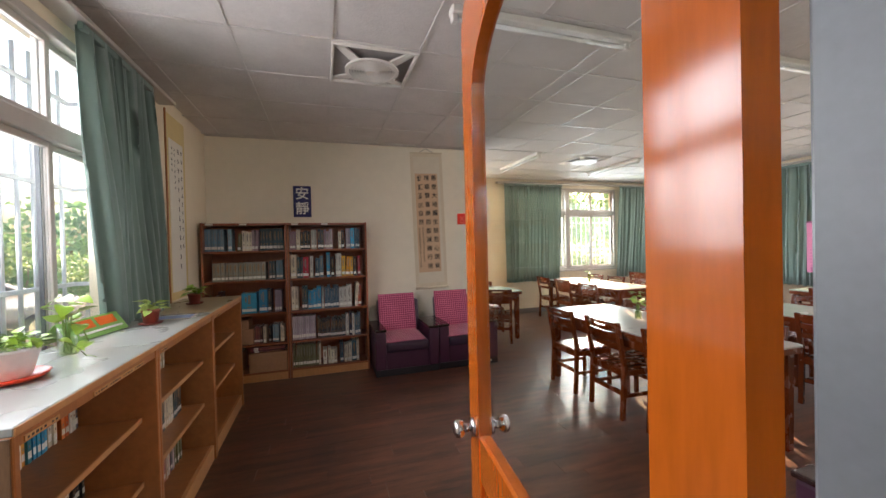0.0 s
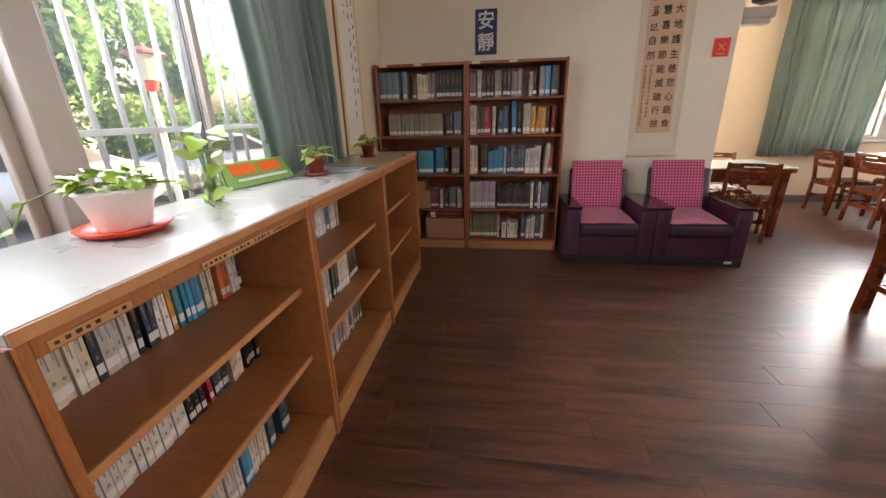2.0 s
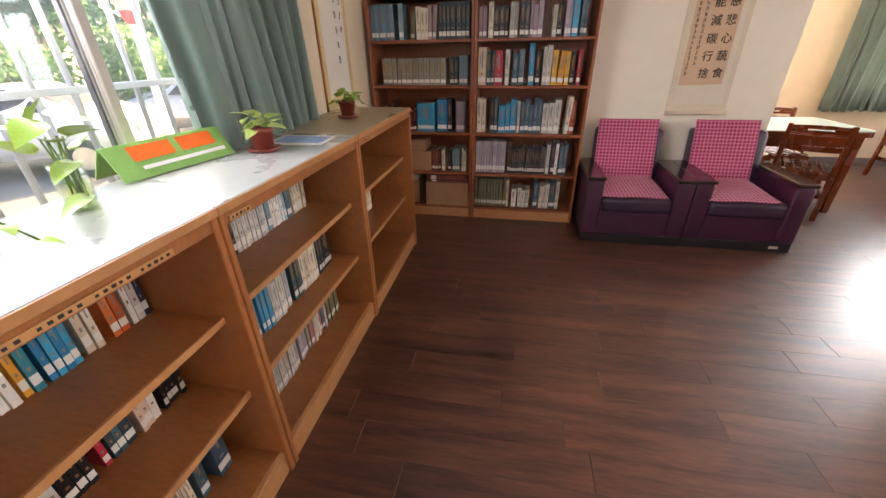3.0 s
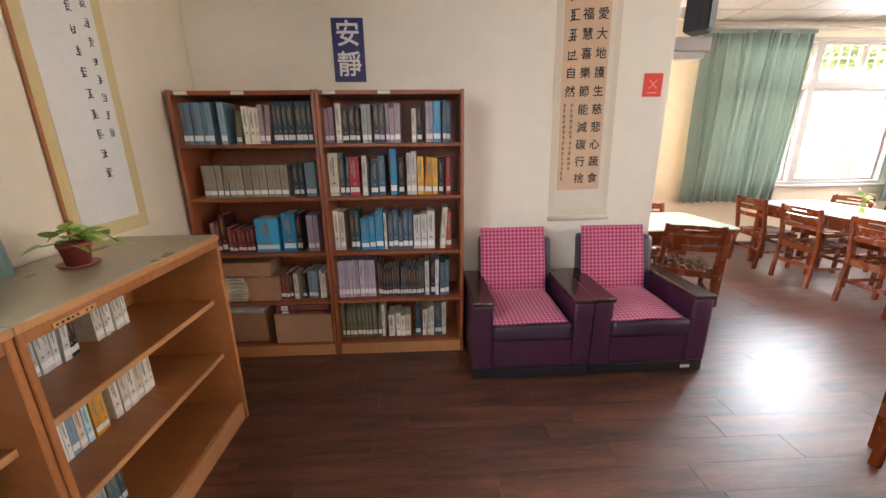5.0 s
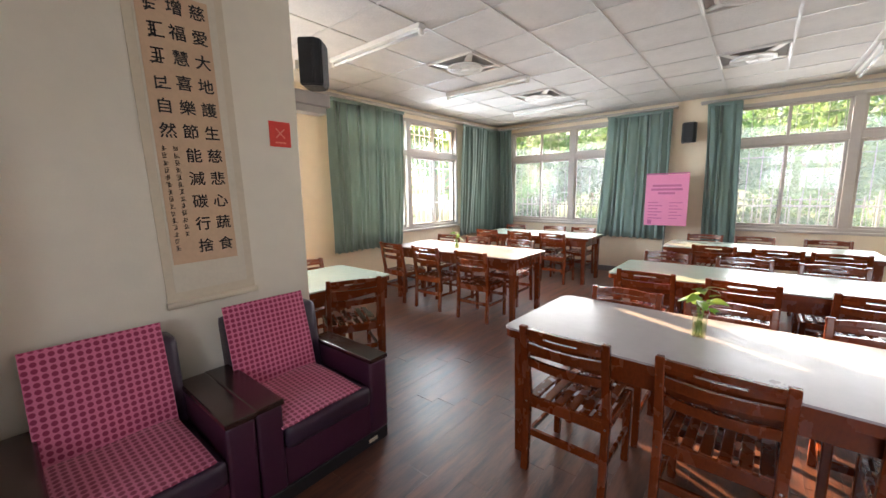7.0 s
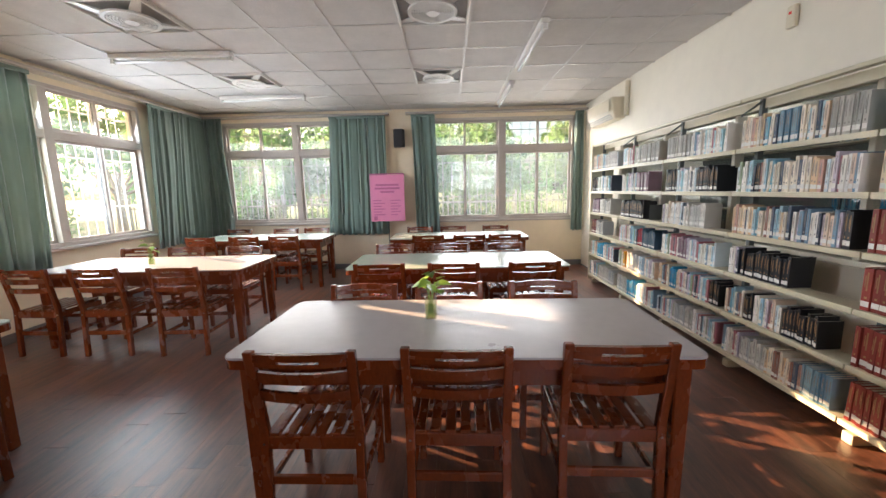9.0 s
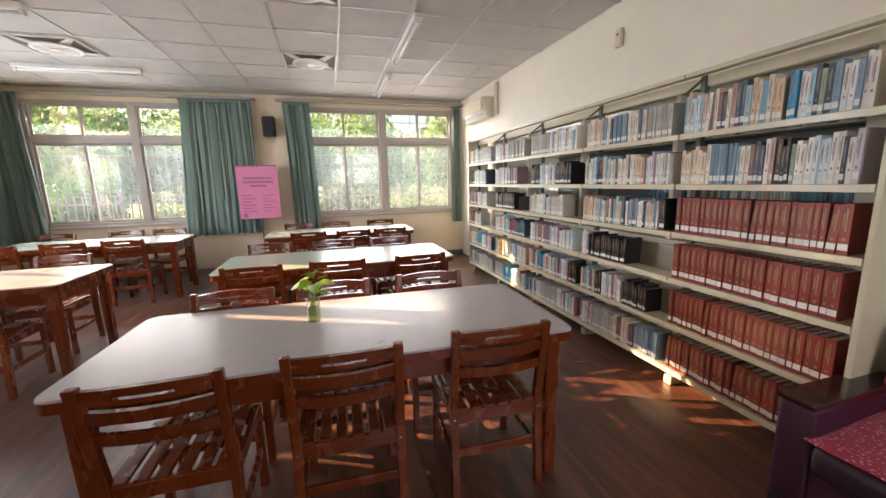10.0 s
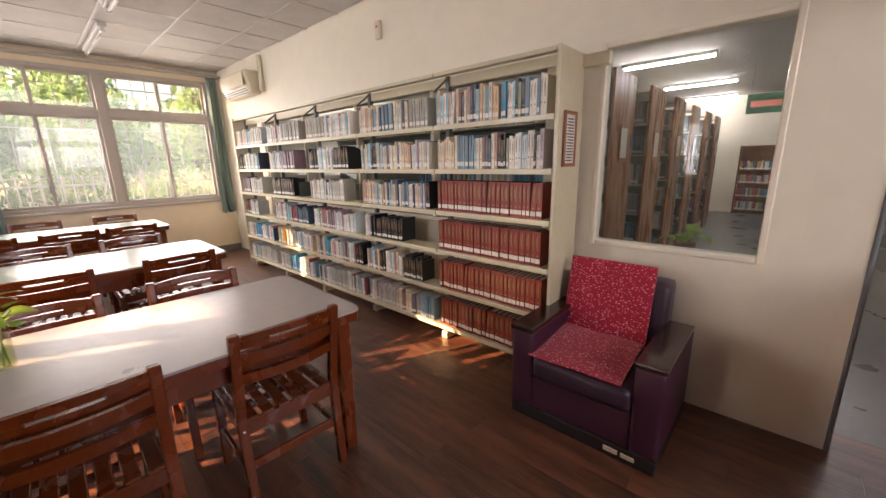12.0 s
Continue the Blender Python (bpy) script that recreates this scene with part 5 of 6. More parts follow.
for i, ch in enumerate("自然"):
    letter(ch, 0.078, INK, scroll, pose(-0.112, -0.0095, 1.939 - 0.1215 * i, 90))
for col in range(2):
    for i in range(13 if col else 15):
        part("character", strokes(0.026, 0.030, 70 + i + 20 * col), INK, scroll, at=pose(-0.142 + 0.05 * col, -0.0095, 1.735 - 0.037 * i, 90))

# long scroll on the west wall
th = thing("hanging_scroll", "long narrow cream scroll with black handwriting beside the curtain", "scroll", pose(XW, 4.10, 0, 0, 0, 90))
part("mount", box(B(), -0.235, 0.235, -0.006, -0.002, 1.06, 2.74), mat("ochre_scroll_silk", (0.62, 0.48, 0.22), 0.8, vary=0.06), th)
part("artwork", box(B(), -0.175, 0.175, -0.009, -0.0062, 1.13, 2.52), mat("white_rice_paper", (0.70, 0.66, 0.58), 0.85, vary=0.05), th)
part("edge_rod", box(B(), -0.25, -0.235, -0.016, -0.002, 1.04, 2.76, 0.003), OAK, th)
for cx, n_ch, size in ((0.125, 12, 0.036), (0.045, 13, 0.040), (-0.045, 8, 0.022), (-0.115, 5, 0.022)):
    for i in range(n_ch):
        part("character", strokes(size, size * 1.15, 200 + i + int(900 * cx)), INK, th, at=pose(cx, -0.0098, 2.44 - size * 2.25 * i, 90))

th = thing("warning_sign", "small square red sign with a pale crossed emblem", "sign", pose(1.860, PY, 1.862))
part("board", box(B(), -0.069, 0.069, -0.006, 0, -0.077, 0.077, 0.002), REDSIGN, th)
for a in (-45, 45):
    part("emblem", box(B(), -0.04, 0.04, -0.0075, -0.0062, -0.004, 0.004), REDPALE, th, at=pose(0, -0.001 if a > 0 else 0, 0.005, 0, a, 0))
part("emblem", box(B(), -0.035, 0.035, -0.0075, -0.0062, -0.056, -0.047), REDPALE, th)


def loudspeaker(at, label):
    th = thing("loudspeaker", label, "loudspeaker", at, "wall loudspeakers")
    bm = B()
    ring = [(-0.095, 0.0), (-0.095, -0.10), (-0.06, -0.145), (0.06, -0.145), (0.095, -0.10), (0.095, 0.0)]
    lo = [bm.verts.new((x, y, -0.15)) for x, y in ring]
    hi = [bm.verts.new((x, y, 0.15)) for x, y in ring]
    bm.faces.new(lo)
    bm.faces.new(hi[::-1])
    for i in range(6):
        bm.faces.new((lo[i], hi[i], hi[(i + 1) % 6], lo[(i + 1) % 6]))
    bmesh.ops.bevel(bm, geom=list(bm.edges), offset=0.008, segments=2, affect="EDGES")
    part("cabinet", bm, BLACKPL, th)
    part("grille", box(B(), -0.062, 0.062, -0.150, -0.1455, -0.13, 0.13, 0.002), BLACKPL, th)
    part("bracket", box(B(), -0.03, 0.03, 0.0, 0.05, -0.03, 0.03, 0.003), STEEL, th)
    return th


loudspeaker(pose(2.13, 5.14, 2.36, 0, 0, 38), "black wall loudspeaker at the end of the partition wall")
loudspeaker(pose(XE - 0.05, 3.575, 2.34, 0, 0, -90), "black wall loudspeaker on the pier between two windows")
solid("pier_capital", box(box(B(), 1.986, 2.30, 5.10, 5.22, 2.10, 2.19, 0.006), 1.986, 2.27, 5.11, 5.21, 2.05, 2.10, 0.005), FRAME, "cream ledge under a wall loudspeaker", "ledge")

# pink notice on a stand
th = thing("poster_stand", "pink paper notice with dark print on a slim stand", "poster", pose(7.58, 3.80, 0, 0, 0, -90))
part("board", box(B(), -0.30, 0.30, -0.006, 0.006, 0.90, 1.71, 0.002), PINKPOSTER, th, "pink printed notice")
part("top_clip", box(B(), -0.30, 0.30, -0.012, 0.012, 1.715, 1.735, 0.003), PLUM, th)
part("pole", rod(B(), (0, 0.02, 0.02), (0, 0.02, 1.70), 0.010, 10), GREYMETAL, th)
part("base", lathe(B(), [(0.16, 0), (0.16, 0.012), (0.03, 0.03), (0.012, 0.05)], 20, Matrix.Translation((0, 0.02, 0))), GREYMETAL, th)
for z, w in ((1.52, 0.2), (1.46, 0.22), (1.40, 0.12)):
    part("print_bar", box(B(), -w, w, -0.0085, -0.0065, z, z + 0.032), PLUM, th)
for k in range(6):
    part("print_bar", box(B(), -0.25, -0.25 + (0.2 if k % 2 else 0.14), -0.0085, -0.0065, 1.26 - k * 0.05, 1.275 - k * 0.05), PLUM, th)
    part("print_bar", box(B(), 0.05, 0.05 + (0.12 if k % 2 else 0.18), -0.0085, -0.0065, 1.26 - k * 0.05, 1.272 - k * 0.05), PLUM, th)
part("print_block", box(B(), -0.25, -0.19, -0.0085, -0.0065, 0.92, 0.99), PLUM, th)

# air conditioner and wall sensor
th = thing("air_conditioner", "cream split air conditioner high on the wall", "air conditioner", pose(6.74, YS, 2.34))
bm = box(B(), -0.44, 0.44, 0.0, 0.21, 0.0, 0.29, 0.03)
for v in bm.verts:
    if v.co.z < 0.08 and v.co.y > 0.1:
        v.co.y -= 0.06
part("body", bm, WHITEPL, th, smooth=True)
part("front_panel", box(B(), -0.40, 0.40, 0.211, 0.217, 0.10, 0.27, 0.003), WHITEPL, th)
for k in range(3):
    part("louvre", box(B(), -0.38, 0.38, 0.14 + 0.02 * k, 0.155 + 0.02 * k, 0.012 + 0.022 * k, 0.018 + 0.022 * k), GREYMETAL, th)
part("pipe", rod(B(), (-0.52, 0.03, 0.02), (-0.52, 0.03, 0.46), 0.03, 12), WHITEPL, th)
th = thing("alarm_sensor", "small white alarm sensor with a red lamp on the wall", "sensor", pose(3.78, YS, 2.56))
part("body", box(B(), -0.035, 0.035, 0, 0.035, -0.075, 0.075, 0.012), WHITEPL, th)
part("lamp", box(B(), -0.012, 0.012, 0.0352, 0.040, 0.015, 0.035, 0.003), REDSIGN, th)

# ---- ceiling fittings ----


def cassette_fan(at):
    th = thing("ceiling_fan", "white square ceiling cassette fan with a round slotted grille", "fan", at, "ceiling fans")
    bm = B()
    for c in ((-0.295, 0.295, -0.295, -0.275), (-0.295, 0.295, 0.275, 0.295), (-0.295, -0.275, -0.275, 0.275), (0.275, 0.295, -0.275, 0.275)):
        box(bm, c[0], c[1], c[2], c[3], -0.02, 0.02, 0.006)
    part("frame", bm, FANPL, th)
    part("recess", box(B(), -0.274, 0.274, -0.274, 0.274, 0.005, 0.015), DARKGAP, th)
    for k in range(4):
        bm = B()
        a = [(0.28, 0.28, -0.018), (0.245, 0.28, 0.0), (0.10, 0.155, -0.03), (0.155, 0.10, -0.03), (0.28, 0.245, 0.0)]
        lo = [bm.verts.new(p) for p in a]
        hi = [bm.verts.new((p[0], p[1], p[2] + 0.012)) for p in a]
        bm.faces.new(lo)
        bm.faces.new(hi[::-1])
        for i in range(5):
            bm.faces.new((lo[i], hi[i], hi[(i + 1) % 5], lo[(i + 1) % 5]))
        part("corner_arm", bm, FANPL, th, at=pose(0, 0, 0, 0, 0, 90 * k))
    for r in (0.055, 0.075, 0.095, 0.115, 0.135, 0.155, 0.182):
        bm = B()
        w = 0.005 if r < 0.17 else 0.015
        n = 36
        rows = []
        for i in range(n):
            a = 2 * math.pi * i / n
            rows.append([bm.verts.new((rr * math.cos(a), rr * math.sin(a), z)) for rr, z in ((r - w, -0.045), (r + w, -0.045), (r + w, -0.03), (r - w, -0.03))])
        for i in range(n):
            p, q = rows[i], rows[(i + 1) % n]
            for j in range(4):
                bm.faces.new((p[j], p[(j + 1) % 4], q[(j + 1) % 4], q[j]))
        part("grille_ring", bm, FANPL, th, smooth=False)
    bm = B()
    for k in range(6):
        c, s = math.cos(math.pi * k / 6), math.sin(math.pi * k / 6)
        rod(bm, (-0.18 * c, -0.18 * s, -0.034), (0.18 * c, 0.18 * s, -0.034), 0.004, 6)
    part("grille_spokes", bm, FANPL, th)
    part("hub", lathe(B(), [(0.05, -0.052), (0.052, -0.045), (0.05, -0.028)], 20), FANPL, th)
    return th


fan0 = cassette_fan(pose(FANS[0][0], FANS[0][1], H))
for fx, fy in FANS[1:]:
    copy_thing(fan0, pose(fx, fy, H))


def tube_light(at, lit=False):
    th = thing("ceiling_light", "white batten light with a bare tube under the ceiling" + (", lit" if lit else ", switched off"), "light", at, "batten lights")
    part("batten", box(B(), -0.62, 0.62, -0.04, 0.04, -0.045, 0.0, 0.006), FANPL, th)
    part("tube", rod(B(), (-0.585, 0, -0.068), (0.585, 0, -0.068), 0.014, 12), TUBE_ON if lit else TUBE, th, smooth=True)
    for sx in (-1, 1):
        part("tube_holder", box(B(), sx * 0.60 - 0.016, sx * 0.60 + 0.016, -0.02, 0.02, -0.09, -0.045, 0.003), FANPL, th)
    return th


off0 = tube_light(pose(1.31, 2.0, H))
for x, y, rz in ((3.12, 1.93, 0), (4.98, 1.88, 0), (6.85, 1.85, 0), (3.06, 5.50, 90), (4.92, 5.50, 90), (6.66, 5.42, 90)):
    copy_thing(off0, pose(x, y, H, 0, 0, rz))

# ---- plants and small things ----


def leaf_mesh(name, material):
    """A heart-shaped folded leaf of unit length along +y."""
    bm = B()
    half = [(0.0, 0.0, 0.0), (0.22, -0.06, 0.05), (0.38, 0.12, 0.09), (0.36, 0.38, 0.08), (0.2, 0.7, 0.02), (0.0, 1.0, -0.10)]
    mid = [bm.verts.new((0, y, z - 0.05)) for _, y, z in half[1:-1]]
    base, tip = bm.verts.new(half[0]), bm.verts.new(half[-1])
    spine = [base] + mid + [tip]
    for s in (-1, 1):
        side = [base] + [bm.verts.new((s * x, y, z)) for x, y, z in half[1:-1]] + [tip]
        for i in range(len(side) - 1):
            vs_ = [spine[i], side[i], side[i + 1], spine[i + 1]]
            u = []
            for v in vs_:
                if v not in u:
                    u.append(v)
            if len(u) > 2:
                bm.faces.new(u)
    return finish(name, bm, material, True)


LEAF_A, LEAF_B = leaf_mesh("leaf", LEAF), leaf_mesh("leaf", LEAFPALE)


def foliage(th, rg_, n, radius, z0, z1, size, me, trails=()):
    for k in range(n):
        a, q = rg_.uniform(0, 2 * math.pi), math.sqrt(rg_.random())
        z = z0 + (z1 - z0) * rg_.random() * (1 - 0.4 * q)
        s = size * rg_.uniform(0.65, 1.2)
        share("leaf", me, th, Matrix.Translation((radius * q * math.cos(a), radius * q * math.sin(a), z)) @ pose(0, 0, 0, 0, 0, math.degrees(a) - 90 + rg_.uniform(-50, 50)) @ pose(0, 0, 0, rg_.uniform(-30, 35), rg_.uniform(-25, 25), 0) @ Matrix.Diagonal((s, s, s, 1)))
    for path in trails:
        bm = B()
        for p, q in zip(path, path[1:]):
            rod(bm, p, q, 0.0025, 6)
        part("stem", bm, STEM, th)
        for p, q in zip(path, path[1:]):
            d = Vector(q) - Vector(p)
            s = size * rg_.uniform(0.9, 1.25)
            share("leaf", me, th, Matrix.Translation(q) @ pose(0, 0, 0, 0, 0, math.degrees(math.atan2(d.y, d.x)) - 90 + rg_.uniform(-60, 60)) @ pose(0, 0, 0, -20, rg_.uniform(-20, 20)) @ Matrix.Diagonal((s, s, s, 1)))


LT = 1.061
rp = random.Random(5)
th = thing("potted_plant", "bushy green pothos in a white plastic pot on a red saucer", "plant", pose(-1.10, 1.71, LT, 0, 0, 20) @ Matrix.Scale(0.84, 4))
part("saucer", lathe(B(), [(0.09, 0), (0.112, 0.008), (0.128, 0.024), (0.122, 0.026), (0.105, 0.012), (0.02, 0.008)], 32), REDDISH, th, "red plastic saucer", True)
part("pot", lathe(B(), [(0.064, 0.012), (0.070, 0.02), (0.098, 0.125), (0.104, 0.127), (0.104, 0.138), (0.096, 0.138), (0.092, 0.12), (0.05, 0.118)], 32), WHITEPOT, th, "white tapered plastic pot", True)
foliage(th, rp, 120, 0.105, 0.130, 0.205, 0.042, LEAF_A, [[(0.1, 0.02, 0.15), (0.15, 0.05, 0.14), (0.2, 0.07, 0.09), (0.23, 0.09, 0.04)], [(-0.1, -0.08, 0.15), (-0.17, -0.1, 0.12), (-0.2, -0.12, 0.05)]])


def vase(at, n, label, h=0.11, r=0.033, trails=()):
    th = thing("plant_vase", label, "vase", at)
    g = part("jar", lathe(B(), [(r, 0), (r, h), (r * 0.92, h), (r * 0.92, 0.006)], 24), VASEGLASS, th, "clear glass jar", True)
    g.visible_shadow = False
    w = part("water", lathe(B(), [(r * 0.9, 0.007), (r * 0.9, h * 0.6)], 24), WATER, th, smooth=True)
    w.visible_shadow = False
    bm = B()
    for k in range(6):
        a = k * 1.05
        rod(bm, (0.015 * math.cos(a), 0.015 * math.sin(a), 0.012), (0.02 * math.cos(a + 2), 0.02 * math.sin(a + 2), h + 0.06), 0.0022, 6)
    part("stem", bm, STEM, th)
    foliage(th, rp, n, 0.050, h + 0.02, h + 0.19, 0.072, LEAF_A, trails)


vase(pose(-1.115, 2.06, LT), 12, "clear glass jar of water with a green pothos cutting", 0.12, 0.034, [[(0.0, 0, 0.14), (0.06, -0.02, 0.13), (0.10, -0.05, 0.06)]])
vase(pose(2.81, 2.84, 0.753), 18, "clear glass jar with a green cutting on the reading table", 0.12, 0.032)
vase(pose(4.55, 5.7, 0.753), 7, "small glass jar with a green cutting on a table", 0.10, 0.03)


def small_pot(at, label, me, n, trails=()):
    th = thing("potted_plant", label, "plant", at, "small potted plants")
    part("saucer", lathe(B(), [(0.04, 0), (0.058, 0.004), (0.064, 0.014), (0.058, 0.014), (0.02, 0.006)], 24), TERRA, th, "brick red saucer", True)
    part("pot", lathe(B(), [(0.036, 0.008), (0.046, 0.075), (0.050, 0.076), (0.050, 0.09), (0.044, 0.09), (0.03, 0.078)], 24), TERRA, th, "brick red plastic pot", True)
    foliage(th, rp, n, 0.055, 0.085, 0.17, 0.062, me, trails)


small_pot(pose(-1.05, 2.72, LT), "small variegated plant in a brick red pot", LEAF_B, 16)
small_pot(pose(-1.06, 3.58, LT), "small green trailing plant in a brick red pot", LEAF_A, 20, [[(0, 0.03, 0.1), (0.03, 0.09, 0.11), (0.05, 0.13, 0.06)], [(0, -0.03, 0.1), (-0.02, -0.1, 0.1)]])

th = thing("notice_card", "green folded card notice with orange printed panels", "sign", pose(-1.20, 2.46, LT, 0, 0, 81))
part("front", box(B(), -0.205, 0.205, -0.002, 0.002, 0, 0.115), GREENCARD, th, at=pose(0, -0.03, 0.004, -34))
part("back", box(B(), -0.205, 0.205, -0.002, 0.002, 0, 0.115), GREENCARD, th, at=pose(0, 0.108, 0.004, 34))
for x0, x1 in ((-0.14, 0.0), (0.025, 0.16)):
    part("print_panel", box(B(), x0, x1, -0.0038, -0.0022, 0.055, 0.105), ORANGECARD, th, at=pose(0, -0.03, 0.004, -34))
part("print_bar", box(B(), -0.13, 0.18, -0.0038, -0.0022, 0.025, 0.037), WHITEPAINT, th, at=pose(0, -0.03, 0.004, -34))
th = thing("paper_sheet", "printed paper sheet taped on the low bookcase top", "paper", pose(-1.0, 2.92, LT + 0.001, 0, 0, 3))
part("sheet", box(B(), -0.13, 0.13, -0.10, 0.10, 0, 0.0012), PAPER, th)
part("print", box(B(), -0.11, 0.11, -0.06, 0.075, 0.0014, 0.0018), BLUEPRINT, th)

# ---- the book stacks beyond the south wall ----
SB, ST = -9.3, YS - 0.2
struct("floor_stacks", box(B(), XW - T, XE + T, SB, ST, -0.12, -0.002), mat("grey_floor_tile", (0.13, 0.125, 0.12), 0.3, vary=0.1, grain=2), "grey polished floor of the book stacks", "floor")
struct("ceiling_stacks", box(B(), XW - T, XE + T, SB, ST, 2.80, 2.95), TILE, "white ceiling of the book stacks", "ceiling")
for nm, c in (("wall_stacks_south", (XW - T, XE + T, SB - 0.2, SB)), ("wall_stacks_west", (XW - T, XW, SB, ST)), ("wall_stacks_east", (XE, XE + T, SB, ST))):
    struct(nm, box(B(), *c, -0.1, 2.95), WALL_S, "pale painted wall of the book stacks", "wall")
STACKWOOD = mat("brown_stack_panel", (0.27, 0.105, 0.032), 0.28, vary=0.12, grain=4, stretch=(4, 4, 0.5))


def stack_unit():
    th = thing("stack_shelving", "double sided steel book stack with a brown wooden end panel", "shelving", None, "book stacks")
    part("end_panel", box(B(), 0, 0.03, -0.06, 0.52, 0, 2.14, 0.004), STACKWOOD, th, "brown wooden end panel")
    part("canopy", box(B(), 0.03, 4.6, 0.02, 0.44, 2.07, 2.09), SHELFMETAL, th)
    for z in (0.12, 0.45, 0.78, 1.11, 1.44, 1.77):
        part("shelf", box(B(), 0.03, 4.6, 0.02, 0.44, z - 0.015, z, 0.002), SHELFMETAL, th)
    part("spine_panel", box(B(), 0.03, 4.6, 0.225, 0.235, 0.1, 2.02), GREYMETAL, th)
    card = part("guide_card", box(B(), -0.012, -0.001, 0.13, 0.33, 1.38, 1.70, 0.003), CASEWOOD, th)
    part("card_paper", box(B(), -0.015, -0.0125, 0.15, 0.31, 1.41, 1.67), PAPER, card)
    return th


st0 = stack_unit()
STACKS = [-1.28 - 1.12 * k for k in range(6)]
st0.matrix_basis = pose(2.06, STACKS[0], 0)
for y in STACKS[1:]:
    copy_thing(st0, pose(2.06, y, 0))
JOINED.clear()
for y in STACKS:
    for z in (0.12, 0.45, 0.78, 1.11, 1.44, 1.77):
        for side in (0, 1):
            spec = [(rg.choice(["mixed", "pale", "dark", "blue", "silver"]), 0.198, 0.22, 0.03) for _ in range(5)]
            m_ = pose(2.10, y + 0.03, z + 0.001) if side == 0 else pose(2.10 + 2.4, y + 0.43, z + 0.001, 0, 0, 180)
            shelve(m_, 2.4, spec, rg, joined=True, depth=0.16, clear=0.27)
th = thing("wall_bookcase", "brown wooden bookcase with bright book spines against the far wall", "bookcase", pose(0.55, SB + 0.01, 0))
for c in ((0, 0.025, 0, 0.3, 0, 1.62), (1.275, 1.3, 0, 0.3, 0, 1.62)):
    part("side_panel", box(B(), *c, 0.003), STACKWOOD, th)
part("back_panel", box(B(), 0.025, 1.275, 0, 0.01, 0, 1.62), STACKWOOD, th)
for z in (0.1, 0.42, 0.74, 1.06, 1.36, 1.6):
    part("shelf", box(B(), 0.025, 1.275, 0.01, 0.3, z - 0.02, z, 0.002), STACKWOOD, th)
for z in (0.1, 0.42, 0.74, 1.06):
    shelve(pose(0.55 + 1.26, SB + 0.28, z + 0.001, 0, 0, 180), 1.2, [("gaudy", 0.5, 0.2, 0.035), ("white", 0.4, 0.2, 0.035)], rg, joined=True, depth=0.16, clear=0.27)
vs, fs, mi, mats = [], [], [], []
for kind, ms in sorted(JOINED.items()):
    base = len(mats)
    mats += [BOOKMATS_JOINED[kind], PAGES, LABEL, TITLE]
    for m_ in ms:
        k = len(vs)
        vs.extend([tuple(m_ @ Vector(v)) for v in BOOK_V])
        fs.extend([tuple(k + i for i in f) for f in BOOK_F])
        mi.extend([base + i for i in BOOK_MI])
me = bpy.data.meshes.new("stack_books")
me.from_pydata(vs, [], fs)
for m_ in mats:
    me.materials.append(m_)
me.polygons.foreach_set("material_index", mi)
tagged(new("stack_books", me), "rows of books on the shelves of the book stacks", "books", kind="stuff")
for x, y in ((2.44, -3.93), (2.43, -6.45), (2.6, -8.7), (0.2, -2.0), (0.2, -5.0), (5.5, -2.6), (7.0, -2.6), (5.6, -5.6)):
    on = tube_light(pose(x, y, 2.80), True) if (x, y) == (2.44, -3.93) else copy_thing(on, pose(x, y, 2.80))
th = thing("hanging_sign", "green hanging direction sign with a pale printed band", "sign", pose(1.32, -5.4, 2.18))
part("board", box(B(), -0.24, 0.24, -0.01, 0.01, -0.13, 0.17, 0.003), mat("dark_green_board", (0.03, 0.13, 0.06), 0.5), th)
part("print_bar", box(B(), -0.19, 0.19, 0.0105, 0.013, -0.03, 0.06), REDPALE, th)
for sx in (-0.2, 0.2):
    part("wire", rod(B(), (sx, 0, 0.16), (sx, 0, 0.62), 0.004, 6), STEEL, th)
th = thing("potted_plant", "leafy green plant behind the inner window", "plant", pose(1.33, -0.10, 0.78))
part("pot", lathe(B(), [(0.05, 0), (0.065, 0.10), (0.058, 0.10), (0.03, 0.09)], 20), TERRA, th, smooth=True)
foliage(th, rp, 26, 0.10, 0.10, 0.22, 0.085, LEAF_A)
th = thing("side_cabinet", "low cabinet under the inner window in the stacks", "cabinet", pose(0.9, -0.30, 0))
part("body", box(B(), 0, 1.0, 0, 0.38, 0, 0.75, 0.004), STACKWOOD, th)
part("top", box(B(), -0.01, 1.01, -0.01, 0.385, 0.75, 0.779, 0.004), CASETOP, th)

# ---- outside ----
GROUND_Z = -0.45
g = 400.0
gm = mat("gravel_and_grass", (0.13, 0.16, 0.065), 0.9, vary=0.35, grain=0.5, bump=0.3, bump_scale=8)
struct("ground", box(B(), -g, g, -g, g, GROUND_Z - 0.5, GROUND_Z), gm, "open ground with gravel and patchy grass", "ground")
struct("pavement", box(B(), -30, XW - 0.9, -20, 22, GROUND_Z + 0.004, GROUND_Z + 0.03), mat("pale_concrete", (0.13, 0.13, 0.125), 0.8, vary=0.12, grain=0.8), "pale concrete parking yard", "pavement")
struct("building_base", box(B(), XW - T, XE + T, SB - 0.2, YN + T, GROUND_Z, -0.12), WALL_S, "rendered base of the building", "wall")
struct("roof_slab", box(B(), XW - 0.5, XE + 0.45, SB - 0.5, YN + 0.5, 3.0, 3.25), WALL_S, "flat concrete roof slab", "roof")

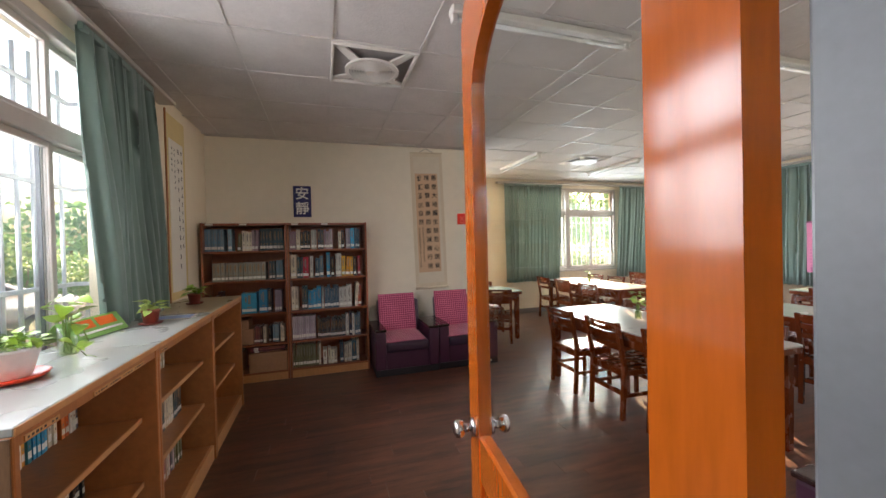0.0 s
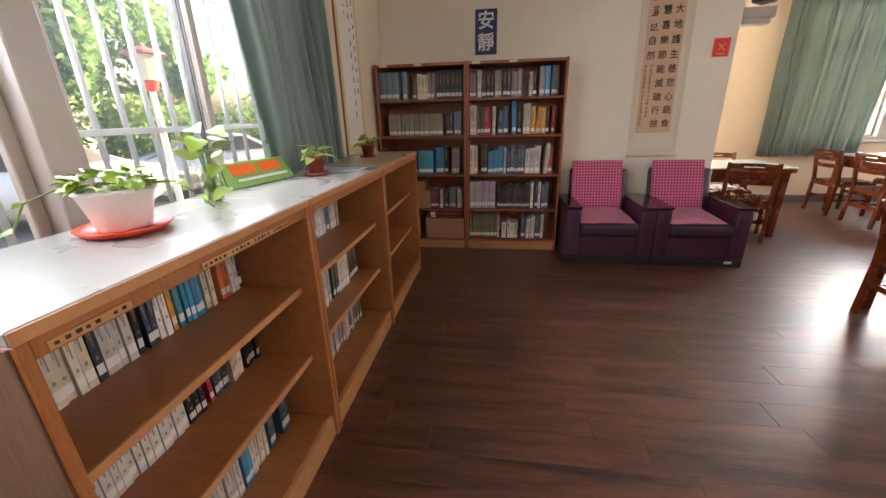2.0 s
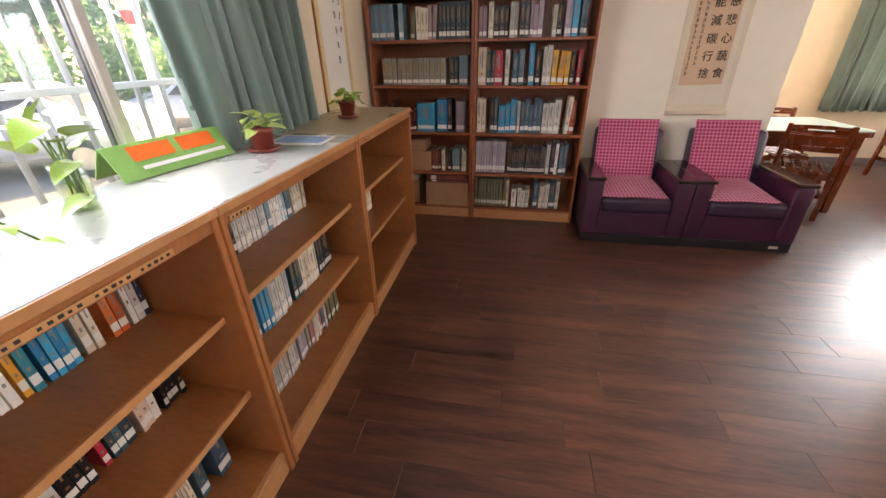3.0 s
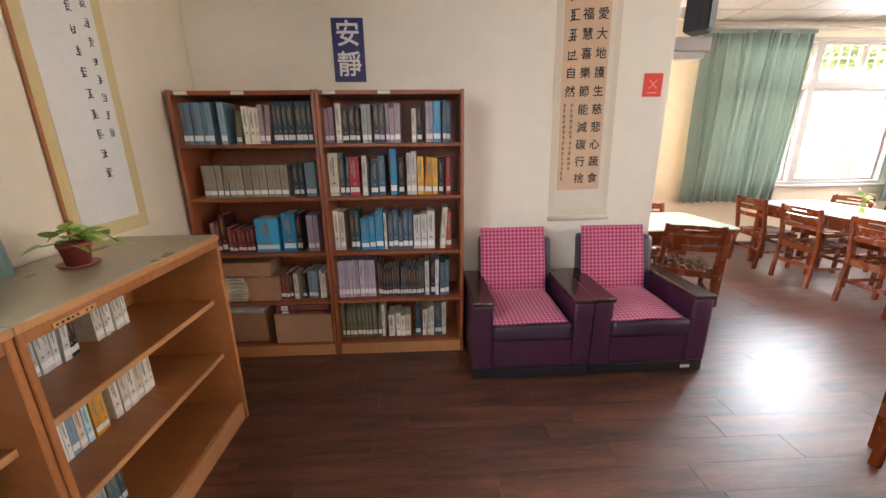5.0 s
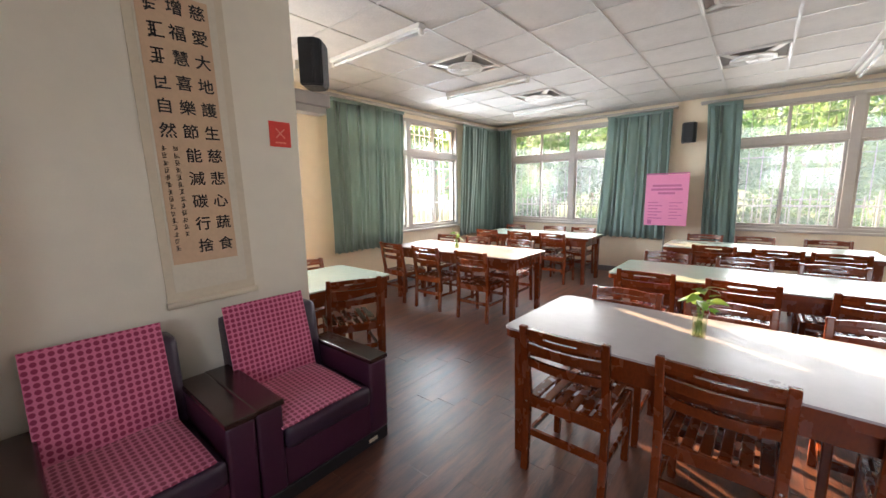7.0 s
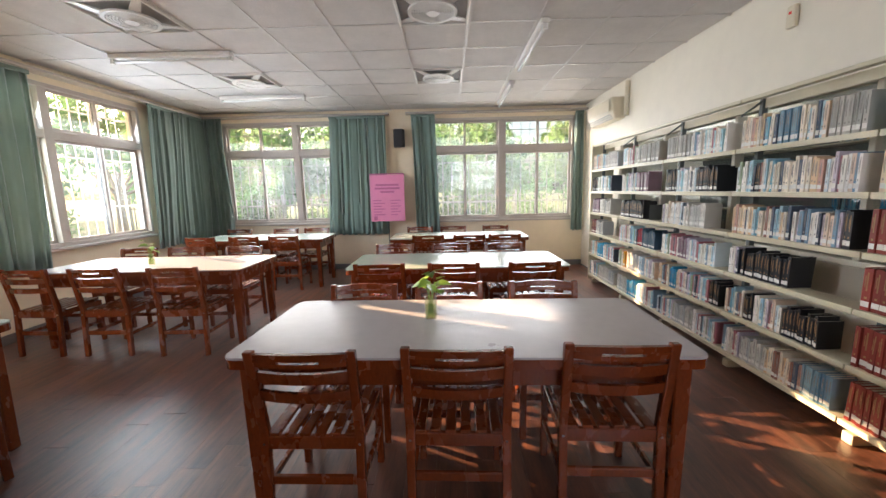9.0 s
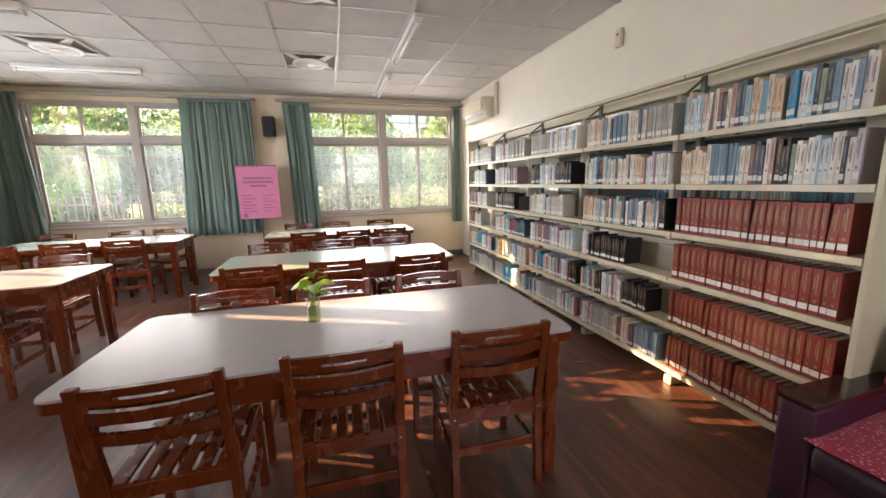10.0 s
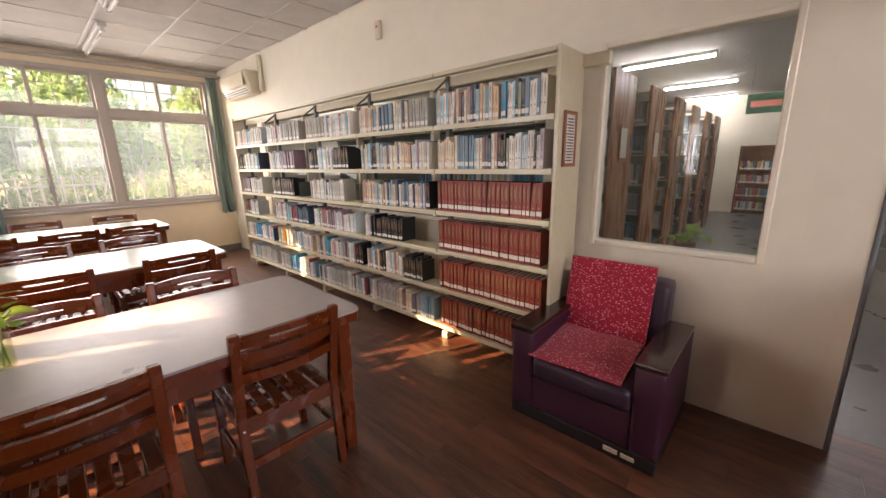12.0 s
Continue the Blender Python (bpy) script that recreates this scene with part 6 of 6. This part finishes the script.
FOL = [mat("tree_leaves_%s" % n, c, 0.5, vary=0.4, grain=0.8, fine=0.6) for n, c in (("mid", (0.10, 0.21, 0.075)), ("yellow", (0.14, 0.235, 0.08)), ("dark", (0.06, 0.11, 0.035)))]
for f_ in FOL:  # leaves let light through
    fn, fl = f_.node_tree.nodes, f_.node_tree.links
    pb = fn["Principled BSDF"]
    tl, ms_ = fn.new("ShaderNodeBsdfTranslucent"), fn.new("ShaderNodeMixShader")
    fl.new(pb.inputs["Base Color"].links[0].from_socket, tl.inputs[0])
    ms_.inputs[0].default_value = 0.55
    fl.new(pb.outputs[0], ms_.inputs[1])
    fl.new(tl.outputs[0], ms_.inputs[2])
    fl.new(ms_.outputs[0], fn["Material Output"].inputs[0])
BARK = mat("tree_bark", (0.24, 0.19, 0.14), 0.9, vary=0.3, grain=6, stretch=(1, 1, 0.3), bump=0.6, bump_scale=20)


def leaf_cloud(lobes, n, size, seed):
    """Many small bent leaves spread through ellipsoid lobes (cx, cy, cz, rx, ry, rz)."""
    r = np.random.RandomState(seed)
    lob = np.array(lobes)
    pick = r.randint(0, len(lob), n)
    d = r.normal(size=(n, 3))
    d /= np.linalg.norm(d, axis=1)[:, None]
    rad = r.uniform(0.35, 1.0, n) ** 0.6
    c = lob[pick, :3] + d * rad[:, None] * lob[pick, 3:]
    a = r.normal(size=(n, 3))
    a /= np.linalg.norm(a, axis=1)[:, None]
    b = np.cross(a, r.normal(size=(n, 3)))
    b /= np.linalg.norm(b, axis=1)[:, None]
    s = size * r.uniform(0.6, 1.3, n)[:, None]
    v = np.stack([c - a * s, c + b * s * 0.45, c + a * s, c - b * s * 0.45], 1).reshape(-1, 3)
    f = np.arange(4 * n).reshape(n, 4)
    me = bpy.data.meshes.new("crown")
    me.from_pydata(v.tolist(), [], f.tolist())
    return me


def tree(x, y, h, spread, fol, seed, n=2600, base=1.4, leaf=0.13):
    r = random.Random(seed)
    th = thing("tree", "broad leafy green tree standing outside the windows", "tree", pose(x, y, GROUND_Z), "trees outside")
    bm = B()
    rod(bm, (0, 0, 0), (0.1, 0.05, base + 0.6), 0.16, 10, 0.11)
    lobes = []
    for k in range(9):
        a = k * 2.4 + r.uniform(-0.4, 0.4)
        q = spread * r.uniform(0.25, 0.8)
        z = base + (h - base) * r.uniform(0.15, 0.9)
        rod(bm, (0.1, 0.05, base + 0.3), (q * math.cos(a), q * math.sin(a), z), 0.06, 7, 0.02)
        lobes.append((q * math.cos(a), q * math.sin(a), z, spread * r.uniform(0.28, 0.5), spread * r.uniform(0.28, 0.5), (h - base) * r.uniform(0.14, 0.26)))
    part("trunk", bm, BARK, th)
    me = leaf_cloud(lobes, n, leaf, seed)
    me.materials.append(fol)
    ob = new("crown", me)
    ob.parent = th


def shrub(x, y, h, w, fol, seed, n=1500):
    r = random.Random(seed)
    th = thing("shrub", "dense green shrub growing outside a window", "shrub", pose(x, y, GROUND_Z), "shrubs outside")
    lobes = [(r.uniform(-w, w) * 0.6, r.uniform(-w, w) * 0.6, h * r.uniform(0.3, 0.75), w * 0.5, w * 0.5, h * 0.3) for _ in range(6)]
    me = leaf_cloud(lobes, n, 0.085, seed)
    me.materials.append(fol)
    ob = new("crown", me)
    ob.parent = th
    part("stem", rod(rod(B(), (0, 0, 0), (0.1, 0.1, h * 0.6), 0.04, 7, 0.02), (0, 0, 0.05), (-0.2, 0.1, h * 0.5), 0.03, 7, 0.015), BARK, th)


k = 0
for x, y, h, s in ((20, -5, 5.8, 3.0), (22, 0.5, 6.4, 3.2), (19, 4.5, 5.2, 2.6), (23, 8.5, 6.0, 3.2), (19.5, 12.5, 5.2, 2.8), (26, 17, 6.6, 3.6), (27, -10, 7, 3.6), (28, 4, 7.0, 3.8), (29, 12, 7.0, 3.8), (15, -2.5, 4.3, 2.2), (15.5, 8.3, 3.6, 1.9)):
    tree(x, y, h, s, FOL[k % 2], 100 + k, n=3400, base=1.0, leaf=0.15)
    k += 1
# two trees added only to keep the low sun out of the east windows
tree(13.3, 13.6, 7.6, 2.4, FOL[0], 150, n=3600, base=1.6, leaf=0.13)
tree(11.6, 9.6, 6.6, 1.9, FOL[1], 151, n=2800, base=1.6, leaf=0.12)
for i, (x, y) in enumerate(((12.5, -2), (12.2, 0.2), (12.8, 2.2), (12.4, 4.6), (12.9, 6.6), (12.3, 8.8), (13.0, 11), (16, 1.5), (16.5, 5.5), (16, 10.2))):
    shrub(x, y, 1.9 if x < 14 else 2.6, 1.3, FOL[i % 3], 200 + i)
for i, (x, y) in enumerate(((3.2, 13.2), (5.4, 12.6), (7.6, 13.4), (9.6, 12.8), (1.0, 12.8))):
    shrub(x, y, 2.0, 1.4, FOL[i % 2], 600 + i, n=2000)
for i, (x, y, h, s) in enumerate(((2, 20, 6, 3), (6.5, 22, 6.5, 3.2), (11, 20.5, 5.2, 2.8), (15, 24, 7, 3.5), (-3, 24, 7, 3.5))):
    tree(x, y, h, s, FOL[(i + 1) % 2], 300 + i, n=2800, base=1.4, leaf=0.16)
for i, (x, y, h, s) in enumerate(((-15, 12, 6.4, 3.2), (-17, 6.5, 7.2, 3.2), (-21, 1.5, 7.0, 3.4), (-14.5, 10.6, 5.2, 2.6), (-18.5, 9.0, 6.6, 3.2), (-22, 11, 7.5, 3.6), (-15, 17, 7.0, 3.4), (-24, -5, 7, 3.6))):
    tree(x, y, h, s, FOL[i % 3], 400 + i, n=5200, base=0.8, leaf=0.19)
for i, (x, y) in enumerate(((-12.0, 9.6), (-11.2, 11.6), (-10.2, 13.4), (-8.8, 14.8), (-12.8, 7.4), (-13.4, 5.0), (-11.6, 13.0))):
    shrub(x, y, 2.6, 1.7, FOL[i % 2], 500 + i, n=3600)

# woods that close the view on each side
for nm, lobes, seed in (("east", [(33 + (i % 3) * 2, -26 + 4.2 * i, 2.6 + (i % 4) * 0.5, 2.6, 3.0, 3.2) for i in range(17)], 61), ("north", [(-18 + 4.2 * i, 33 + (i % 3) * 2, 2.6 + (i % 4) * 0.5, 3.0, 2.6, 3.2) for i in range(12)], 62), ("west", [(-27 - (i % 3) * 2, -6 + 4.2 * i, 3.0 + (i % 4) * 0.6, 2.6, 3.0, 3.6) for i in range(9)], 63)):
    me = leaf_cloud(lobes, 9000, 0.34, seed)
    me.materials.append(FOL[0] if nm != "west" else FOL[2])
    tagged(new("woods", me), "dense green woods beyond the yard", "woods", kind="stuff")

# fence posts beyond the east windows
FENCEPAINT = mat("grey_fence_paint", (0.24, 0.25, 0.23), 0.5, vary=0.15)
th = thing("fence", "grey steel picket fence among the shrubs outside", "fence", pose(10.6, -3, GROUND_Z))
me = finish("picket", box(B(), -0.012, 0.012, -0.012, 0.012, 0.05, 1.75, 0.002), FENCEPAINT)
for i in range(100):
    share("picket", me, th, pose(0, 0.14 * i, 0))
for z in (0.2, 1.55):
    part("rail", box(B(), -0.015, 0.015, -0.1, 14.0, z, z + 0.04), FENCEPAINT, th)
for i in range(8):
    part("post", box(B(), 0.02, 0.07, 2 * i - 0.02, 2 * i + 0.03, 0, 1.85, 0.004), FENCEPAINT, th)


def car(at, paint, label):
    """A parked saloon car: local x along the car, origin on the ground under its middle."""
    th = thing("car", label, "car", at, "parked cars")
    prof_ = [(-2.1, 0.35), (-2.15, 0.75), (-1.75, 0.95), (-1.15, 1.02), (-0.65, 1.42), (0.65, 1.46), (1.35, 1.02), (2.05, 0.92), (2.15, 0.6), (2.1, 0.35)]
    bm = B()
    L_ = [bm.verts.new((x, -0.85 + (0.13 if z > 1.1 else 0), z)) for x, z in prof_]
    R_ = [bm.verts.new((x, 0.85 - (0.13 if z > 1.1 else 0), z)) for x, z in prof_]
    bm.faces.new(L_)
    bm.faces.new(R_[::-1])
    for i in range(len(prof_)):
        j = (i + 1) % len(prof_)
        bm.faces.new((L_[i], R_[i], R_[j], L_[j]))
    bmesh.ops.bevel(bm, geom=list(bm.edges), offset=0.06, segments=3, affect="EDGES")
    part("body", bm, paint, th, smooth=True)
    dark = GASKET
    for y, sg in ((-0.80, -1), (0.80, 1)):
        bm = B()
        q = [(-1.0, 1.06), (-0.6, 1.37), (0.6, 1.40), (1.15, 1.06)]
        vv = [bm.verts.new((x, y + sg * (0.03 - (z - 1.06) * 0.28), z)) for x, z in q]
        ww = [bm.verts.new((x, y + sg * (0.045 - (z - 1.06) * 0.28), z)) for x, z in q]
        bm.faces.new(vv)
        bm.faces.new(ww[::-1])
        for i in range(4):
            bm.faces.new((vv[i], ww[i], ww[(i + 1) % 4], vv[(i + 1) % 4]))
        part("side_window", bm, dark, th)
    for x in (-1.3, 1.3):
        for y in (-0.80, 0.80):
            wh = part("wheel", rod(B(), (x, y - 0.09, 0.31), (x, y + 0.09, 0.31), 0.31, 24), GASKET, th)
            part("rim", rod(B(), (x, y - 0.10, 0.31), (x, y + 0.10, 0.31), 0.19, 18), STEEL, wh)
    for y in (-0.6, 0.6):
        part("headlight", box(B(), 2.06, 2.17, y - 0.17, y + 0.17, 0.68, 0.80, 0.03), WHITEPL, th)
        part("tail_light", box(B(), -2.17, -2.06, y - 0.17, y + 0.17, 0.72, 0.84, 0.03), REDSIGN, th)
    part("windscreen", box(B(), -0.02, 0.0, -0.62, 0.62, -0.26, 0.26, 0.004), dark, th, at=pose(1.03, 0, 1.235, 0, -58, 0))


PAINT_W = mat("white_car_paint", (0.72, 0.72, 0.72), 0.2, vary=0.02, coat=0.8)
PAINT_S = mat("silver_car_paint", (0.42, 0.43, 0.45), 0.25, vary=0.02, coat=0.8, metal=0.4)
car(pose(-8.7, 6.6, GROUND_Z + 0.03, 0, 0, 30), PAINT_W, "white saloon car parked in the yard outside")
car(pose(-7.6, 10.3, GROUND_Z + 0.03, 0, 0, 48), PAINT_S, "silver saloon car parked in the yard outside")
car(pose(-9.5, -1.6, GROUND_Z + 0.03, 0, 0, 3), PAINT_W, "white saloon car parked beside another outside")

th = thing("street_lamp", "white lamp post with a red collared lantern in the yard", "street lamp", pose(-6.2, 7.33, GROUND_Z + 0.03))
part("post", rod(B(), (0, 0, 0), (0, 0, 2.3), 0.06, 14, 0.05), WHITEPAINT, th)
part("collar", lathe(B(), [(0.07, 2.28), (0.10, 2.33), (0.14, 2.44), (0.10, 2.46)], 16), REDSIGN, th)
part("lantern", lathe(B(), [(0.15, 2.46), (0.20, 2.85), (0.19, 2.87)], 8), WHITEPL, th)
part("cap", lathe(B(), [(0.34, 2.87), (0.30, 2.91), (0.06, 3.0), (0.03, 3.04)], 8), TERRA, th)

# a pale building beyond the yard
th = thing("building", "pale two storey building across the yard", "building", pose(-34, -8, GROUND_Z))
part("wall", box(B(), 0, 8, 0, 34, 0, 6.2), WALL_S, th)
part("roof", box(B(), -0.4, 8.4, -0.4, 34.4, 6.2, 6.5, 0.02), SKIRT, th)
for i in range(8):
    for z in (1.0, 3.9):
        w_ = part("window", box(B(), 8.0, 8.06, 1.6 + 4.1 * i, 4.0 + 4.1 * i, z, z + 1.5, 0.01), FRAME, th)
        part("pane", box(B(), 8.062, 8.07, 1.7 + 4.1 * i, 3.9 + 4.1 * i, z + 0.1, z + 1.4), GASKET, w_)

# ---- floor of planks ----
FY0 = YS - 0.2
floor = struct("floor", box(B(), XW - 0.02, XE + 0.02, FY0, YN + 0.02, -0.12, -0.009), JOINT, "dark brown vinyl plank floor with worn joints", "floor")
PW, PL = 0.152, 0.915
cache = {}
rest_v, rest_f = [], []
rf = random.Random(21)
row, yy = 0, FY0
while yy < YN - 0.001:
    y1 = min(yy + PW, YN)
    off = rf.uniform(0, PL)
    xx = XW - off
    while xx < XE:
        x0, x1 = max(xx, XW), min(xx + PL, XE)
        if x1 - x0 > 0.02:
            ln, wd = round(x1 - x0, 3), round(y1 - yy, 3)
            if x0 < 4.75:
                if (ln, wd) not in cache:
                    bm = box(B(), 0.0010, ln - 0.0010, 0.0002, wd - 0.0002, -0.0085, 0.0, 0.0003)
                    cache[(ln, wd)] = finish("plank", bm, PLANK)
                share("plank", cache[(ln, wd)], floor, pose(x0, yy, rf.uniform(-0.0003, 0.0)))
            else:
                k = len(rest_v)
                a, b, c, d = x0 + 0.0008, x1 - 0.0008, yy + 0.0008, y1 - 0.0008
                rest_v += [(a, c, 0), (b, c, 0), (b, d, 0), (a, d, 0), (a, c, -0.008), (b, c, -0.008), (b, d, -0.008), (a, d, -0.008)]
                rest_f += [tuple(k + i for i in f) for f in ((0, 1, 2, 3), (0, 4, 5, 1), (1, 5, 6, 2), (2, 6, 7, 3), (3, 7, 4, 0))]
        xx += PL
    yy = y1
    row += 1
me = bpy.data.meshes.new("planks")
me.from_pydata(rest_v, [], rest_f)
me.materials.append(PLANK)
ob = new("planks", me)
ob.parent = floor
ob["kind"] = "stuff"
